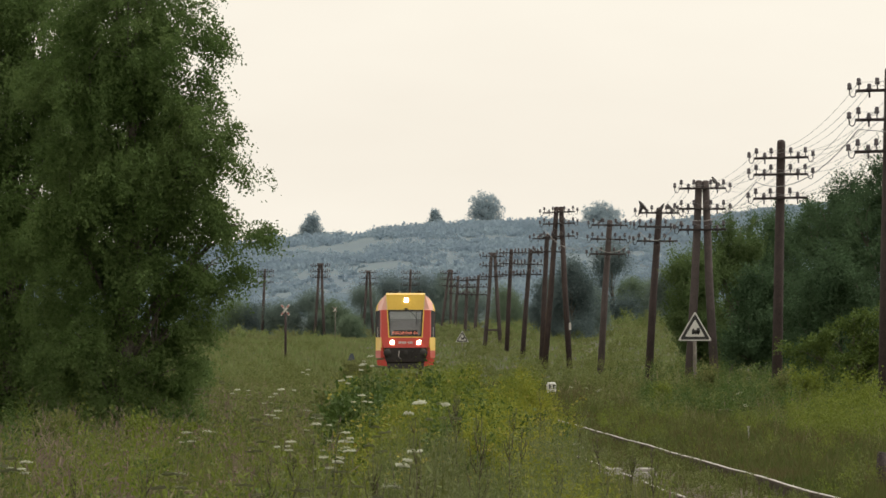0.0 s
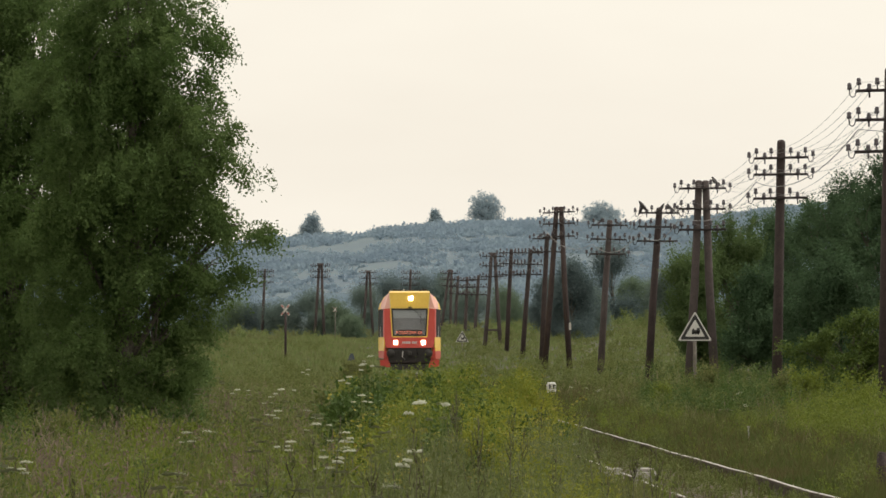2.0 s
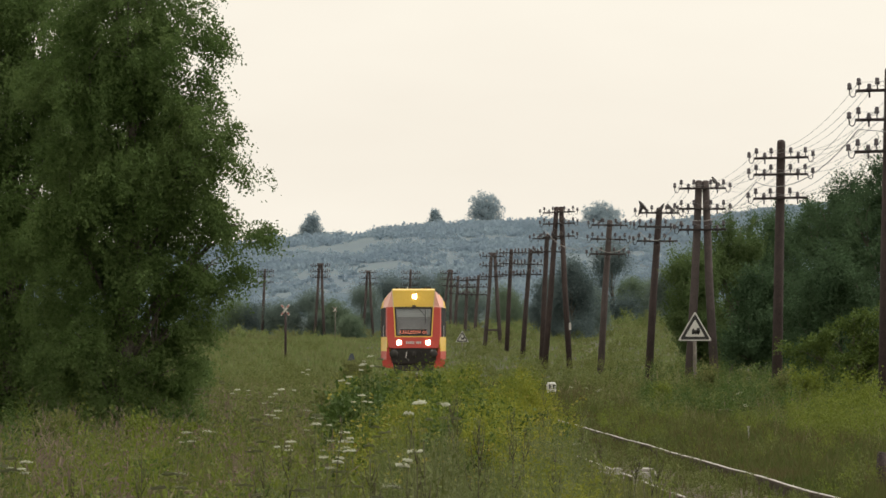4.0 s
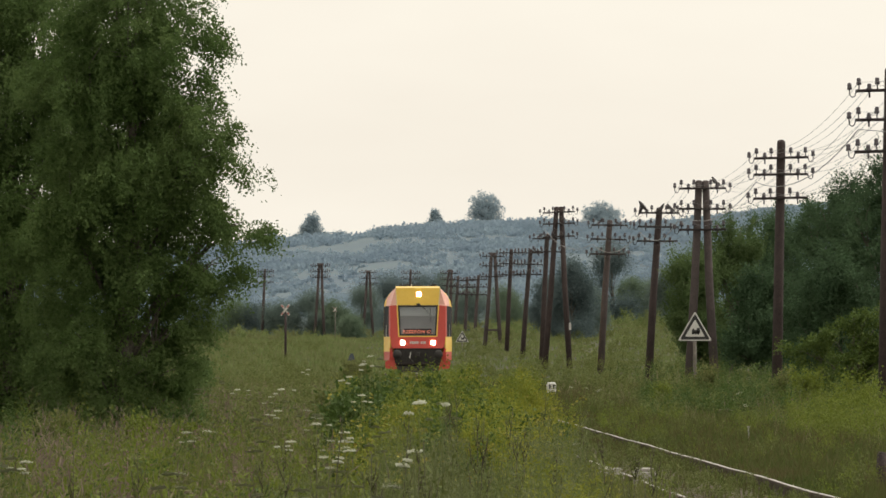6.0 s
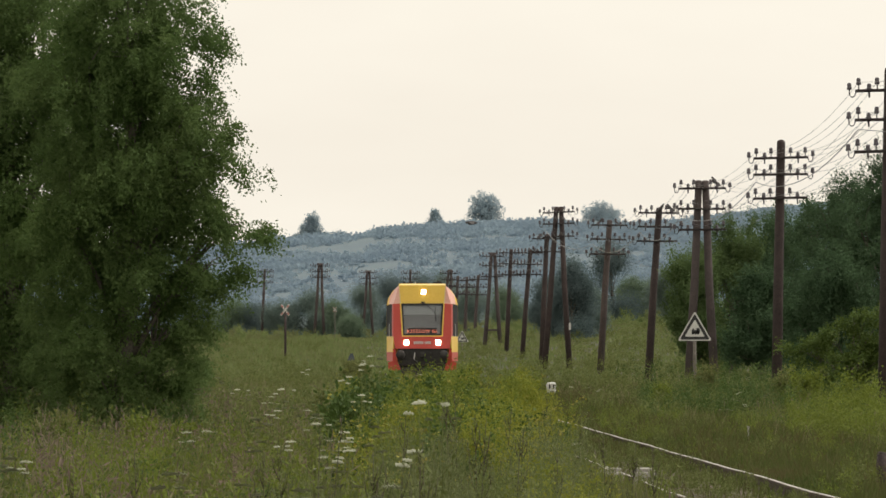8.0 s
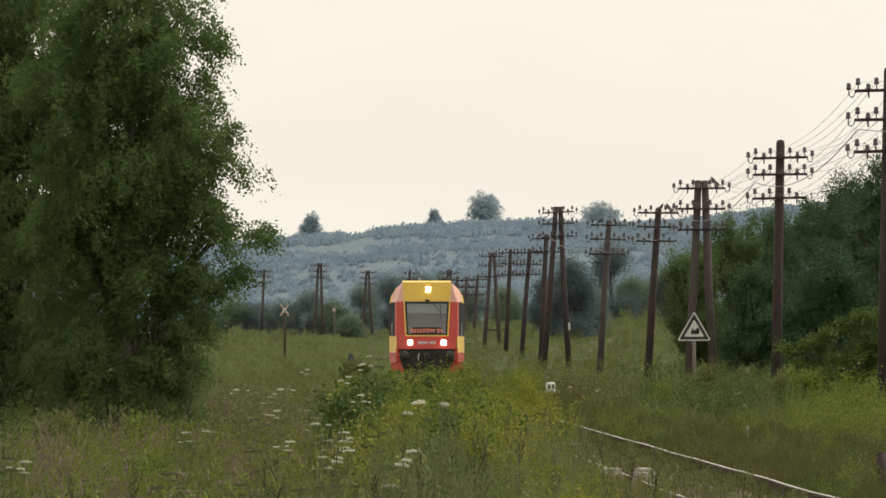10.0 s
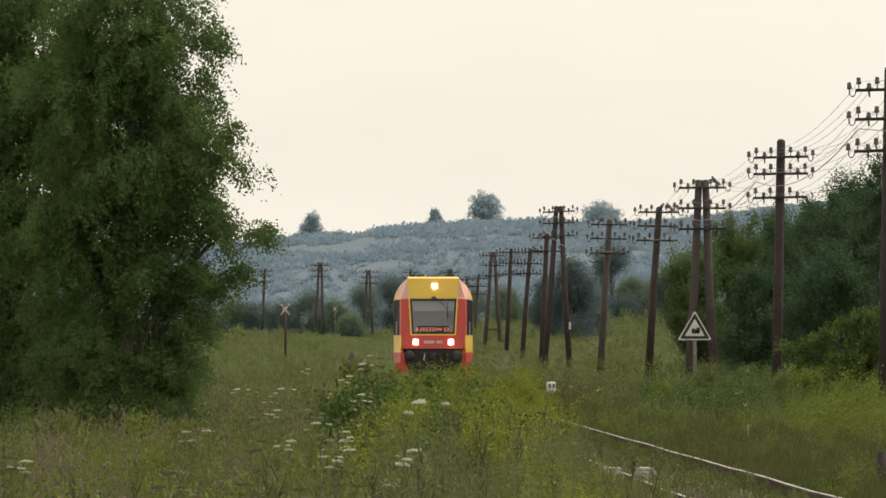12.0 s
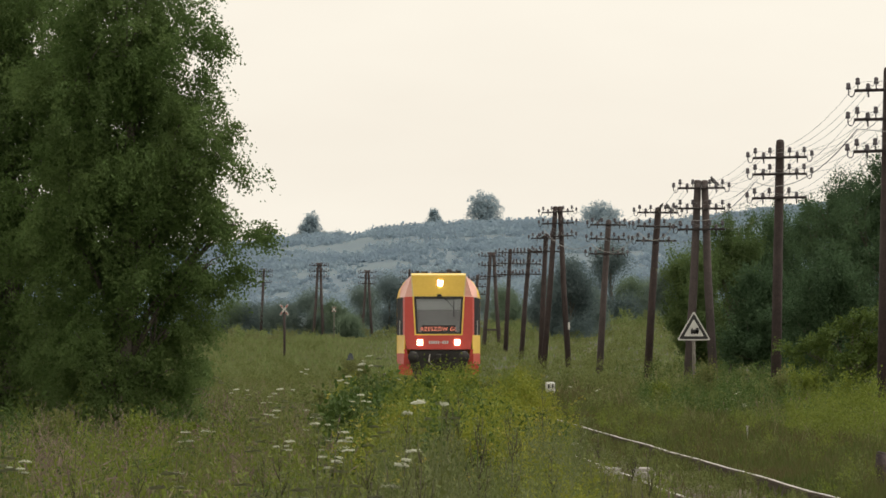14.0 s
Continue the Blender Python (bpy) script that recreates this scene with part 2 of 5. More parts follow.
# ---------------------------------------------------------------- the lie of the land
def smooth(a, b, v):
    u = np.clip((np.asarray(v, float) - a) / (b - a), 0, 1)
    return u * u * (3 - 2 * u)


LINE_Y = np.array([-60, 0, 90, 130, 183, 310, 435, 620, 900.0])
LINE_X = np.array([5.9, 4.95, 3.22, 2.50, 1.55, -0.10, -1.78, -5.2, -11.5])


def line_x(y):
    """The middle of the track at a distance y."""
    y = np.asarray(y, float)
    w = (0.5, 0.25, 0.25)
    return w[0] * np.interp(y, LINE_Y, LINE_X) + w[1] * np.interp(y - 20, LINE_Y, LINE_X) + w[2] * np.interp(y + 20, LINE_Y, LINE_X)


def ground_z(x, y):
    x, y = np.asarray(x, float), np.asarray(y, float)
    off = x - line_x(y)
    far = 1.95 * smooth(430, 820, y)
    bank = np.clip(off - 2.5, 0, 30) * 0.068 * smooth(180, 470, y)
    bumps = 0.10 * np.sin(x * 0.9 + y * 0.05) * np.sin(y * 0.045 + 1.3 + x * 0.2)
    bed = np.exp(-(off / 2.4) ** 2)
    return far + bank * (1 - bed) + bumps * (1 - bed) * (np.abs(off) > 0.5) - 0.03


def gz(x, y):
    return float(ground_z(x, y))


def build_ground():
    ys = np.concatenate([np.linspace(-300, 20, 17), np.linspace(26, 300, 120), np.linspace(305, 900, 130), np.linspace(930, 4400, 40)])
    us = np.sign(np.linspace(-1, 1, 121)) * np.abs(np.linspace(-1, 1, 121)) ** 2.2
    yy, uu = np.meshgrid(ys, us, indexing="ij")
    half = 70 + np.clip(yy, 0, None) * 0.45
    xx = uu * half + line_x(yy)
    zz = ground_z(xx, yy)
    zz = np.where(yy > 900, zz - (yy - 900) * 0.004, zz)
    n, m = yy.shape
    idx = np.arange(n * m).reshape(n, m)
    quads = np.stack([idx[:-1, :-1], idx[:-1, 1:], idx[1:, 1:], idx[1:, :-1]], -1).reshape(-1, 4)
    me = fast_mesh("ground", np.stack([xx, yy, zz], -1).reshape(-1, 3), quads, M_SOIL)
    for p in me.polygons:
        p.use_smooth = True
    tagged(new("ground", me), "flat meadow ground with thatch and soil under tall grass", "ground", kind="structure")


build_ground()


# ---------------------------------------------------------------- grass
def blades(rng, x, y, height, width, lean=0.35, z=None):
    """Tapering bent blades, one quad and one triangle each, as triangles."""
    n = len(x)
    z0 = ground_z(x, y) - 0.02 if z is None else z
    a = rng.uniform(0, 2 * np.pi, n)
    d = rng.uniform(0, 2 * np.pi, n)
    k = height * rng.uniform(0.05, lean, n) * 1.4
    dx, dy = np.cos(d) * k, np.sin(d) * k
    wx, wy = np.cos(a) * width * 0.5, np.sin(a) * width * 0.5 * 0.6
    base = np.stack([x, y, z0], -1)
    mid = np.stack([x + dx * 0.35, y + dy * 0.35, z0 + height * 0.55], -1)
    tip = np.stack([x + dx, y + dy, z0 + height], -1)
    w = np.stack([wx, wy, np.zeros(n)], -1)
    v = np.stack([base - w * 0.8, base + w * 0.8, mid - w, mid + w, tip], 1).reshape(-1, 3)
    i = np.arange(n)[:, None] * 5
    t = np.concatenate([i + [0, 1, 3], i + [0, 3, 2], i + [2, 3, 4]], 1).reshape(-1, 3)
    return v, t


def scatter(rng, n, y0, y1, power=2.0, margin=1.12):
    """Places over the ground between two distances, within the wedge that lies before the eye and a little more."""
    y = (rng.uniform(y0 ** power, y1 ** power, n)) ** (1 / power)
    x = rng.uniform(-1, 1, n) * (y * 0.049 * margin + 0.6)
    return x, y


def field_noise(x, y, k=1.0, seed=0.0):
    return (np.sin(x * 1.7 * k + seed) + np.sin(y * 0.23 * k + 1.7 * seed) + np.sin((x * 0.8 + y * 0.11) * k * 1.9 + 0.6 * seed) + np.sin((x * 2.9 - y * 0.07) * k + 2.2 + seed)) * 0.25


def grass():
    rng = np.random.default_rng(4)
    # tall meadow, nearer part
    x, y = scatter(rng, 230000, 34, 175, 1.7)
    off = x - line_x(y)
    keep = (off < -1.3) | (off > 3.6)
    x, y, off = x[keep], y[keep], off[keep]
    h = (0.42 + 0.2 * field_noise(x, y, 1.0)) * (1 - 0.35 * smooth(-3.5, -6.0, x)) * (1 + 0.35 * field_noise(x, y * 3, 3.1, 7)) * rng.uniform(0.55, 1.35, len(x)) * np.where(off > 0, 0.6, 1.0)
    h *= 0.8 - 0.35 * smooth(-0.0125, -0.009, x / y) * smooth(0.015, 0.012, x / y)
    v, t = blades(rng, x, y, h, rng.uniform(0.005, 0.014, len(x)) * (0.6 + y / 140))
    tagged(new("meadow_grass", fast_mesh("meadow_grass", v, t, M_MEADOW)), "tall uncut green meadow grass beside the track", "grass", kind="stuff")
    # bleached stalks among it
    x, y = scatter(rng, 60000, 34, 330, 1.6)
    off = x - line_x(y)
    keep = ((off < -1.3) | (off > 3.2)) & (rng.uniform(0, 1, len(x)) < np.where(off > 0, 0.22, 0.42) + 0.6 * field_noise(x, y, 1.3, 4))
    x, y = x[keep], y[keep]
    v, t = blades(rng, x, y, rng.uniform(0.3, 0.72, len(x)), rng.uniform(0.004, 0.009, len(x)) * (0.6 + y / 140), 0.4)
    tagged(new("dry_grass", fast_mesh("dry_grass", v, t, M_DRY)), "bleached yellowish stalks scattered through the meadow", "grass", kind="stuff")
    # farther part: broader tufts
    x, y = scatter(rng, 120000, 170, 860, 1.55)
    off = x - line_x(y)
    keep = (np.abs(off) > 1.8) | (y > 455)
    x, y = x[keep], y[keep]
    off = off[keep]
    h = (0.42 + 0.2 * field_noise(x, y, 0.5, 3)) * rng.uniform(0.5, 1.3, len(x)) * np.where(off > 0, 0.55, 1.0)
    v, t = blades(rng, x, y, h, rng.uniform(0.02, 0.05, len(x)) * (0.5 + y / 260))
    tagged(new("far_meadow_grass", fast_mesh("far_meadow_grass", v, t, M_FAR_MEADOW)), "rough green meadow stretching away to the hedges", "grass", kind="stuff")
    # verge: shorter, fresher, leaning over the rail's foot
    n = 130000
    y = rng.uniform(62 ** 0.6, 330 ** 0.6, n) ** (1 / 0.6)
    off = 0.84 + 6.0 * rng.uniform(0, 1, n) ** 1.25
    x = line_x(y) + off
    keep = (np.abs(x) < y * 0.055 + 0.6) & (rng.uniform(0, 1, n) < 0.45 + 0.55 * smooth(0.84, 1.5, off))
    x, y, off = x[keep], y[keep], off[keep]
    h = (0.15 + 0.17 * smooth(0.9, 2.2, off) + 0.10 * field_noise(x * 1.5, y, 1.4, 6)) * rng.uniform(0.5, 1.35, len(x))
    v, t = blades(rng, x, y, h, rng.uniform(0.006, 0.015, len(x)) * (0.5 + y / 130), 0.5)
    tagged(new("verge_grass", fast_mesh("verge_grass", v, t, M_SHORT)), "short fresh green grass on the track verge", "grass", kind="stuff")
    # thin grass between the rails
    x, y = scatter(rng, 60000, 60, 420, 1.4)
    x = line_x(y) + np.where(rng.uniform(0, 1, len(x)) < 0.45, rng.normal(0.55, 0.14, len(x)), rng.uniform(-1.6, 1.3, len(x)))
    keep = rng.uniform(0, 1, len(x)) < 0.55 + 0.45 * field_noise(x, y, 2.0, 5)
    x, y = x[keep], y[keep]
    v, t = blades(rng, x, y, rng.uniform(0.05, 0.2, len(x)), rng.uniform(0.006, 0.014, len(x)) * (0.5 + y / 130), z=np.full(len(x), 0.02))
    tagged(new("track_grass", fast_mesh("track_grass", v, t, M_SHORT)), "thin grass growing between the rails", "grass", kind="stuff")
    # pale brownish seed heads
    x, y = scatter(rng, 50000, 36, 260, 1.7)
    off = x - line_x(y)
    pick = np.where(off < -1.5, smooth(-3.5, -9, off) * 0.5 + 0.05, 0.05 * (off > 4.5))
    keep = rng.uniform(0, 1, len(x)) < pick * (0.6 + 0.6 * field_noise(x, y, 0.8, 9))
    x, y = x[keep], y[keep]
    v, t = blades(rng, x, y, rng.uniform(0.3, 0.62, len(x)), rng.uniform(0.003, 0.007, len(x)) * (0.6 + y / 140), 0.2)
    n = len(x)
    hv, ht = blades(rng, x, y, rng.uniform(0.06, 0.14, n), rng.uniform(0.010, 0.022, n) * (0.6 + y / 200), 0.5, z=ground_z(x, y) + rng.uniform(0.25, 0.55, n))
    v, t = np.concatenate([v, hv]), np.concatenate([t, ht + len(v)])
    tagged(new("seeding_grass", fast_mesh("seeding_grass", v, t, M_STRAW)), "brownish pink seed heads of tall dry grass", "grass", kind="stuff")


grass()


# ---------------------------------------------------------------- trees
def leaf_quads(rng, p, size, droop, aspect=0.33):
    """Rhombic leaves at points p."""
    n = len(p)
    d = rng.normal(0, 1, (n, 3))
    d[:, 2] -= droop
    d /= np.linalg.norm(d, axis=1)[:, None]
    s = rng.normal(0, 1, (n, 3))
    s -= d * (s * d).sum(1)[:, None]
    s /= np.linalg.norm(s, axis=1)[:, None]
    L = (size * rng.uniform(0.6, 1.3, n))[:, None]
    v = np.stack([p, p + d * L * 0.5 + s * L * aspect, p + d * L, p + d * L * 0.5 - s * L * aspect], 1).reshape(-1, 3)
    q = np.arange(n)[:, None] * 4 + [0, 1, 2, 3]
    return v, q


def crown_points(rng, lobes, n, strand=0, strand_len=0.5, shell=0.45, clump=0.12, hang=0.7):
    """Leaf places: clumps through the outer part of each lobe (x, y, z, rx, ry, rz), or hanging strands."""
    vol = np.array([l[3] * l[4] * l[5] for l in lobes]) ** 0.75
    counts = (n * vol / vol.sum()).astype(int)
    out = []
    for l, c in zip(lobes, counts):
        per = max(strand, 24)
        k = max(6, c // per)
        d = rng.normal(0, 1, (k, 3))
        d /= np.linalg.norm(d, axis=1)[:, None]
        r = 1 - shell * rng.uniform(0, 1, k) ** 1.6
        r *= 1 + 0.16 * np.sin(d[:, 0] * 7 + l[0]) * np.sin(d[:, 2] * 8 + l[2]) + rng.normal(0, 0.05, k)
        if strand:
            pick = rng.integers(0, min(k, max(8, k // 5)), k)
            d = d[pick] + rng.normal(0, 0.12, (k, 3))
            r = r[pick] * rng.uniform(0.82, 1.04, k)
        c0 = np.array(l[:3]) + d * r[:, None] * np.array(l[3:6])
        rep = np.repeat(c0, per, 0)
        if strand:
            # each clump is a spray: twigs that fan outwards and then droop
            tw = 6
            lv = per // tw
            k2 = k * tw
            c1 = np.repeat(c0, tw, 0) + rng.normal(0, clump * 0.25, (k2, 3))
            out_d = np.repeat(d, tw, 0) + rng.normal(0, 0.4, (k2, 3))
            out_d[:, 2] = out_d[:, 2] * 0.35 + 0.1
            out_d /= np.linalg.norm(out_d, axis=1)[:, None]
            ln = strand_len * rng.uniform(0.35, 1.25, k2)
            u = np.linspace(0.02, 1, lv)[None, :, None]
            rep = c1[:, None, :] + out_d[:, None, :] * ln[:, None, None] * u * (1 - 0.25 * u)
            rep = rep + np.array([0, 0, -1.0]) * ln[:, None, None] * hang * u ** 2
            rep = rep.reshape(-1, 3)
            rep = rep + rng.normal(0, clump * 0.1, rep.shape)
        else:
            rep = rep + rng.normal(0, clump, rep.shape)
        out.append(rep)
    return np.concatenate(out)


def tree(name, base, lobes, n, leaf, mat, label, category="tree", strand=0, strand_len=0.5, shell=0.45, clump=0.12, trunk=0.12, droop=0.8, seed=1, group="", hang=0.7):
    """A tree or bush: tapering trunk, limbs that reach each lobe, and a crown of single leaves. Lobes are relative to the base."""
    rng = np.random.default_rng(seed)
    e = thing(name, base, label, category, group)
    top = max(l[2] for l in lobes)
    cx, cy = np.mean([l[0] for l in lobes]), np.mean([l[1] for l in lobes])
    bm = tube([(0, 0, -0.3), (0.05 * top * 0.2, 0, top * 0.3), (cx * 0.5, cy * 0.5, top * 0.65), (cx * 0.8, cy * 0.8, top)], [trunk * 1.25, trunk, trunk * 0.6, trunk * 0.15], 8)
    part("trunk", bm, M_BARK, e)
    bm = bmesh.new()
    for l in lobes:
        st = min(max(l[2] * 0.45, 0.1), top * 0.7)
        u = st / top
        s = Vector((cx * u * 0.7, cy * u * 0.7, st))
        t = Vector(l[:3])
        tube([s, s.lerp(t, 0.5) + Vector((0, 0, 0.08 * (t - s).length)), t], [trunk * 0.45, trunk * 0.28, trunk * 0.08], 5, bm)
        for k in range(5):
            g = Vector(rng.normal(0, 1, 3)).normalized()
            g = Vector((g.x * l[3], g.y * l[4], abs(g.z) * l[5])) * 0.8
            tube([s.lerp(t, 0.7), t + g * 0.5, t + g], [trunk * 0.2, trunk * 0.1, trunk * 0.03], 4, bm)
    part("branchwork", bm, M_BARK, e)
    v, q = leaf_quads(rng, crown_points(rng, lobes, n, strand, strand_len, shell, clump, hang), leaf, droop)
    part("crown", fast_mesh("crown", v, q, mat), mat, e)
    return e


def random_lobes(rng, w, h, n, low=0.25):
    out = []
    for i in range(n):
        u = rng.uniform(low, 0.88)
        r = w * (0.34 + 0.2 * rng.uniform())
        spread = w * 0.62 * math.sin(math.pi * min(1, 0.25 + u * 0.8)) ** 0.6
        out.append((rng.uniform(-1, 1) * spread, rng.uniform(-1, 1) * spread, h * u, r, r, min(r * 1.1, h * 0.3)))
    out.append((0, 0, h * 0.82, w * 0.4, w * 0.4, h * 0.18))
    return out


def big_trees():
    k = 0.893
    # the birch whose drooping edge stands against the sky
    y0 = 143.0
    base = (-5.08, y0, gz(-5.08, y0))
    lobes = [(0.1, 0, 8.1, 1.3, 1.6, 1.4), (0.45, 0, 7.0, 1.35, 1.4, 1.0), (0.95, 0.1, 6.1, 1.15, 1.2, 0.7), (1.2, 0, 5.15, 1.15, 1.1, 0.6),
             (0.9, 0.3, 4.3, 1.05, 1.1, 0.7), (1.75, 0, 4.0, 0.75, 0.8, 0.36), (1.35, -0.2, 3.3, 0.85, 1.0, 0.5), (0.3, 0, 5.2, 1.4, 1.5, 1.5),
             (0.2, 0, 3.0, 1.4, 1.3, 1.0), (0.8, 0, 2.2, 0.8, 0.9, 0.6), (0.55, 0, 1.4, 0.95, 0.9, 0.6), (-0.5, 0, 1.7, 1.3, 1.2, 0.9), (0.3, -0.2, 0.75, 1.0, 0.9, 0.5),
             (-0.9, 0, 4.0, 1.3, 1.3, 1.6), (-0.8, 0, 6.5, 1.3, 1.3, 1.6)]
    lobes += [(0.0, 0, 0.5, 1.2, 0.9, 0.5), (-0.2, -0.5, 1.1, 1.0, 0.7, 0.9), (0.1, 0.6, 4.6, 1.2, 1.2, 2.2)]
    lobes = [tuple(k * q for q in l) for l in lobes]
    tree("birch_tree", base, lobes, 330000, 0.049, M_BIRCH_LEAF, "large dark green birch with drooping leafy twigs", strand=84, strand_len=0.36, shell=0.85, clump=0.3, trunk=0.14, droop=1.0, seed=11)
    lobes = [(0, 0, 8.2, 1.8, 1.8, 1.8), (0.6, 0.1, 6.8, 1.5, 1.5, 1.3), (-0.9, 0, 6.5, 1.6, 1.5, 1.5), (0.5, 0, 5.2, 1.5, 1.5, 1.2), (-0.8, 0, 4.6, 1.6, 1.5, 1.3),
             (0.6, 0, 3.6, 1.4, 1.4, 1.1), (-0.7, 0, 3.0, 1.5, 1.4, 1.1), (0.5, 0, 2.1, 1.4, 1.3, 0.9), (-0.6, 0, 1.5, 1.5, 1.3, 0.9), (0.4, -0.2, 0.8, 1.3, 1.0, 0.6)]
    lobes = [tuple(0.92 * q for q in l) for l in lobes]
    for x, y, seed, label in ((-7.02, 147.0, 12, "broad leafy birch standing close beside another birch"), (-9.19, 151.0, 13, "leafy birch at the outer edge of the group")):
        tree("birch_tree", (x, y, gz(x, y)), lobes, 300000 if seed == 12 else 110000, 0.05, M_BIRCH_LEAF, label, strand=84, strand_len=0.36, shell=0.85, clump=0.3, trunk=0.16, droop=1.0, seed=seed)


big_trees()


def right_thicket():
    rng = np.random.default_rng(21)
    rows = [(9.12, 333.3, 2.9, 4.6, 1), (11.13, 347.8, 3.6, 5.9, 2), (13.13, 355.6, 4.4, 6.3, 3), (14.26, 347.8, 4.0, 7.0, 4), (14.92, 333.3, 4.0, 7.5, 5), (15.72, 320.0, 4.4, 8.0, 6), (16.46, 307.7, 4.4, 7.4, 7), (10.88, 307.7, 3.0, 3.8, 8), (12.7, 296.3, 3.0, 4.0, 9)]
    for x, y, w, h, seed in rows:
        lobes = random_lobes(rng, w * 0.5, h, 14, 0.1)
        lobes = [(a, b, c, d * 0.85, e, f * 1.15) for a, b, c, d, e, f in lobes]
        # the two leftmost trees take the lit leaf colour, the rest the dark one
        tree("willow_tree", (x, y, gz(x, y)), lobes, 60000, 0.08, M_LIT_WILLOW_LEAF if seed in (1, 2) else M_BUSH_LEAF, "dense green willow in the thicket behind the telegraph poles", "tree", strand=48, strand_len=0.55, shell=0.75, clump=0.35, trunk=0.1, droop=0.2, seed=seed + 30, group="lineside thicket", hang=-0.55)
    x, y = 10.01, 222.2
    tree("elder_bush", (x, y, gz(x, y)), [(-1.0, 0, 1.45, 0.5, 0.5, 0.28), (-0.35, 0, 1.75, 0.6, 0.6, 0.32), (0.3, 0, 2.1, 0.6, 0.6, 0.35), (0.95, 0.1, 2.4, 0.6, 0.6, 0.35), (0.3, 0, 1.25, 0.85, 0.7, 0.5), (-0.5, 0, 0.8, 0.75, 0.6, 0.45), (1.0, 0, 1.4, 0.8, 0.7, 0.7), (0.4, 0, 0.5, 1.0, 0.7, 0.45)], 26000, 0.065, M_LIGHT_LEAF, "yellow-green elder bush beside the telegraph pole", "bush", strand=48, strand_len=0.35, hang=0.3, shell=0.7, clump=0.3, trunk=0.05, droop=0.1, seed=51)
    x, y = 5.21, 213.3
    tree("small_bush", (x, y, gz(x, y)), random_lobes(rng, 0.33, 0.75, 7, 0.15), 3600, 0.05, M_GREENHERB, "small round light green bush in the grass", "bush", shell=0.8, clump=0.08, trunk=0.02, droop=0.0, seed=52)


right_thicket()


def weed_clumps():
    """Low rounded clumps of nettle and dock in the verges."""
    rng = np.random.default_rng(23)
    rows = ((6.66, 228.6, 0.45, 1.1, 1), (7.95, 200.0, 0.5, 1.0, 0), (7.91, 210.5, 0.4, 0.9, 1), (8.4, 177.8, 0.7, 1.0, 0), (7.67, 173.9, 0.5, 0.75, 0), (-4.39, 131.1, 0.2, 0.62, 0), (-3.72, 131.1, 0.2, 0.5, 0), (-5.7, 133.3, 0.3, 0.6, 1), (-1.52, 258.1, 0.5, 0.9, 0), (-3.8, 359.0, 0.7, 1.0, 1), (-3.2, 357.0, 0.6, 0.95, 1), (-2.49, 177.8, 0.4, 0.6, 1), (-2.57, 123.1, 0.3, 0.55, 1), (-2.55, 84.2, 0.25, 0.5, 1), (-2.76, 69.6, 0.22, 0.45, 0))
    for i, (x, y, w, h, kind) in enumerate(rows):
        tree("weed_clump", (x, y, gz(x, y)), random_lobes(rng, w, h, 7, 0.15), 3000, 0.055, M_MEADOW if kind else M_GREENHERB, "leafy green weed clump in the grass" if kind else "fresh light green weed clump in the grass", "weed", strand=48, strand_len=0.3 * h, hang=-0.8, shell=0.9, clump=0.16, trunk=0.012, droop=-0.4, seed=300 + i, group="weed clumps")


weed_clumps()


def mid_trees():
    rng = np.random.default_rng(22)
    rows = [(9.04, 640.0, 3.6, 6.3), (7.75, 666.7, 2.6, 4.6), (11.08, 666.7, 2.4, 3.6), (15.05, 800.0, 4.6, 7.6), (17.68, 842.1, 3.0, 4.6), (19.26, 842.1, 3.2, 3.6), (18.45, 727.3, 4, 4.6), (6.44, 888.9, 5, 4.2), (3.29, 941.2, 5, 4.6), (0.38, 1000.0, 6, 6.2), (-2.75, 1000.0, 6, 6.6), (-5.88, 1000.0, 6, 6.8), (-8.73, 969.7, 5, 5.8), (-11.41, 941.2, 4.4, 4.4), (-14.06, 941.2, 5, 4.8), (-16.71, 941.2, 4.6, 4.0), (-20.56, 1000.0, 5, 3.8), (-23.38, 1000.0, 5, 4.6), (-26.5, 1000.0, 5, 4.4), (-8.86, 864.9, 2.6, 2.3), (-0.29, 1142.9, 4.0, 8.4)]
    for seed, (x, y, w, h) in enumerate(rows, 1):
        tree("hedge_tree", (x, y, gz(x, y) - 0.2), random_lobes(rng, w * 0.55, h, 12, 0.08), 30000, 0.125, M_FAR_LIGHT if seed in (5, 6, 14, 18, 20, 8) else (M_FAR_DARK if seed in (1, 2, 4, 11, 12, 17) else M_FAR_LEAF), "dark green hedgerow tree with painted haze beyond the meadow", "tree", shell=0.75, clump=0.3, trunk=0.12, droop=0.1, seed=seed + 70, group="hedgerow trees")


mid_trees()


# ---------------------------------------------------------------- distant hill
def hill_z(x, y):
    """A long wooded ridge, lower on its near slope."""
    x, y = np.asarray(x, float), np.asarray(y, float)
    a = x / y * 100
    crest = np.interp(a, [-8.65, -3.65, -2.21, -1.77, -1.4, -0.9, -0.65, -0.03, 0.6, 1.1, 1.73, 2.48, 3.6, 4.85, 8.85], [19, 23, 26, 27.0, 28.2, 28.4, 30.5, 31.8, 33.0, 33.6, 32.8, 33.6, 36.5, 39, 40])
    rise = smooth(1150, 2500, y)
    return -4 + (crest + 4) * rise * (1 - 0.3 * smooth(2500, 3300, y)) + 0.9 * np.sin(x * 0.03 + y * 0.004) * rise + 0.6 * np.sin(y * 0.02 + x * 0.011)


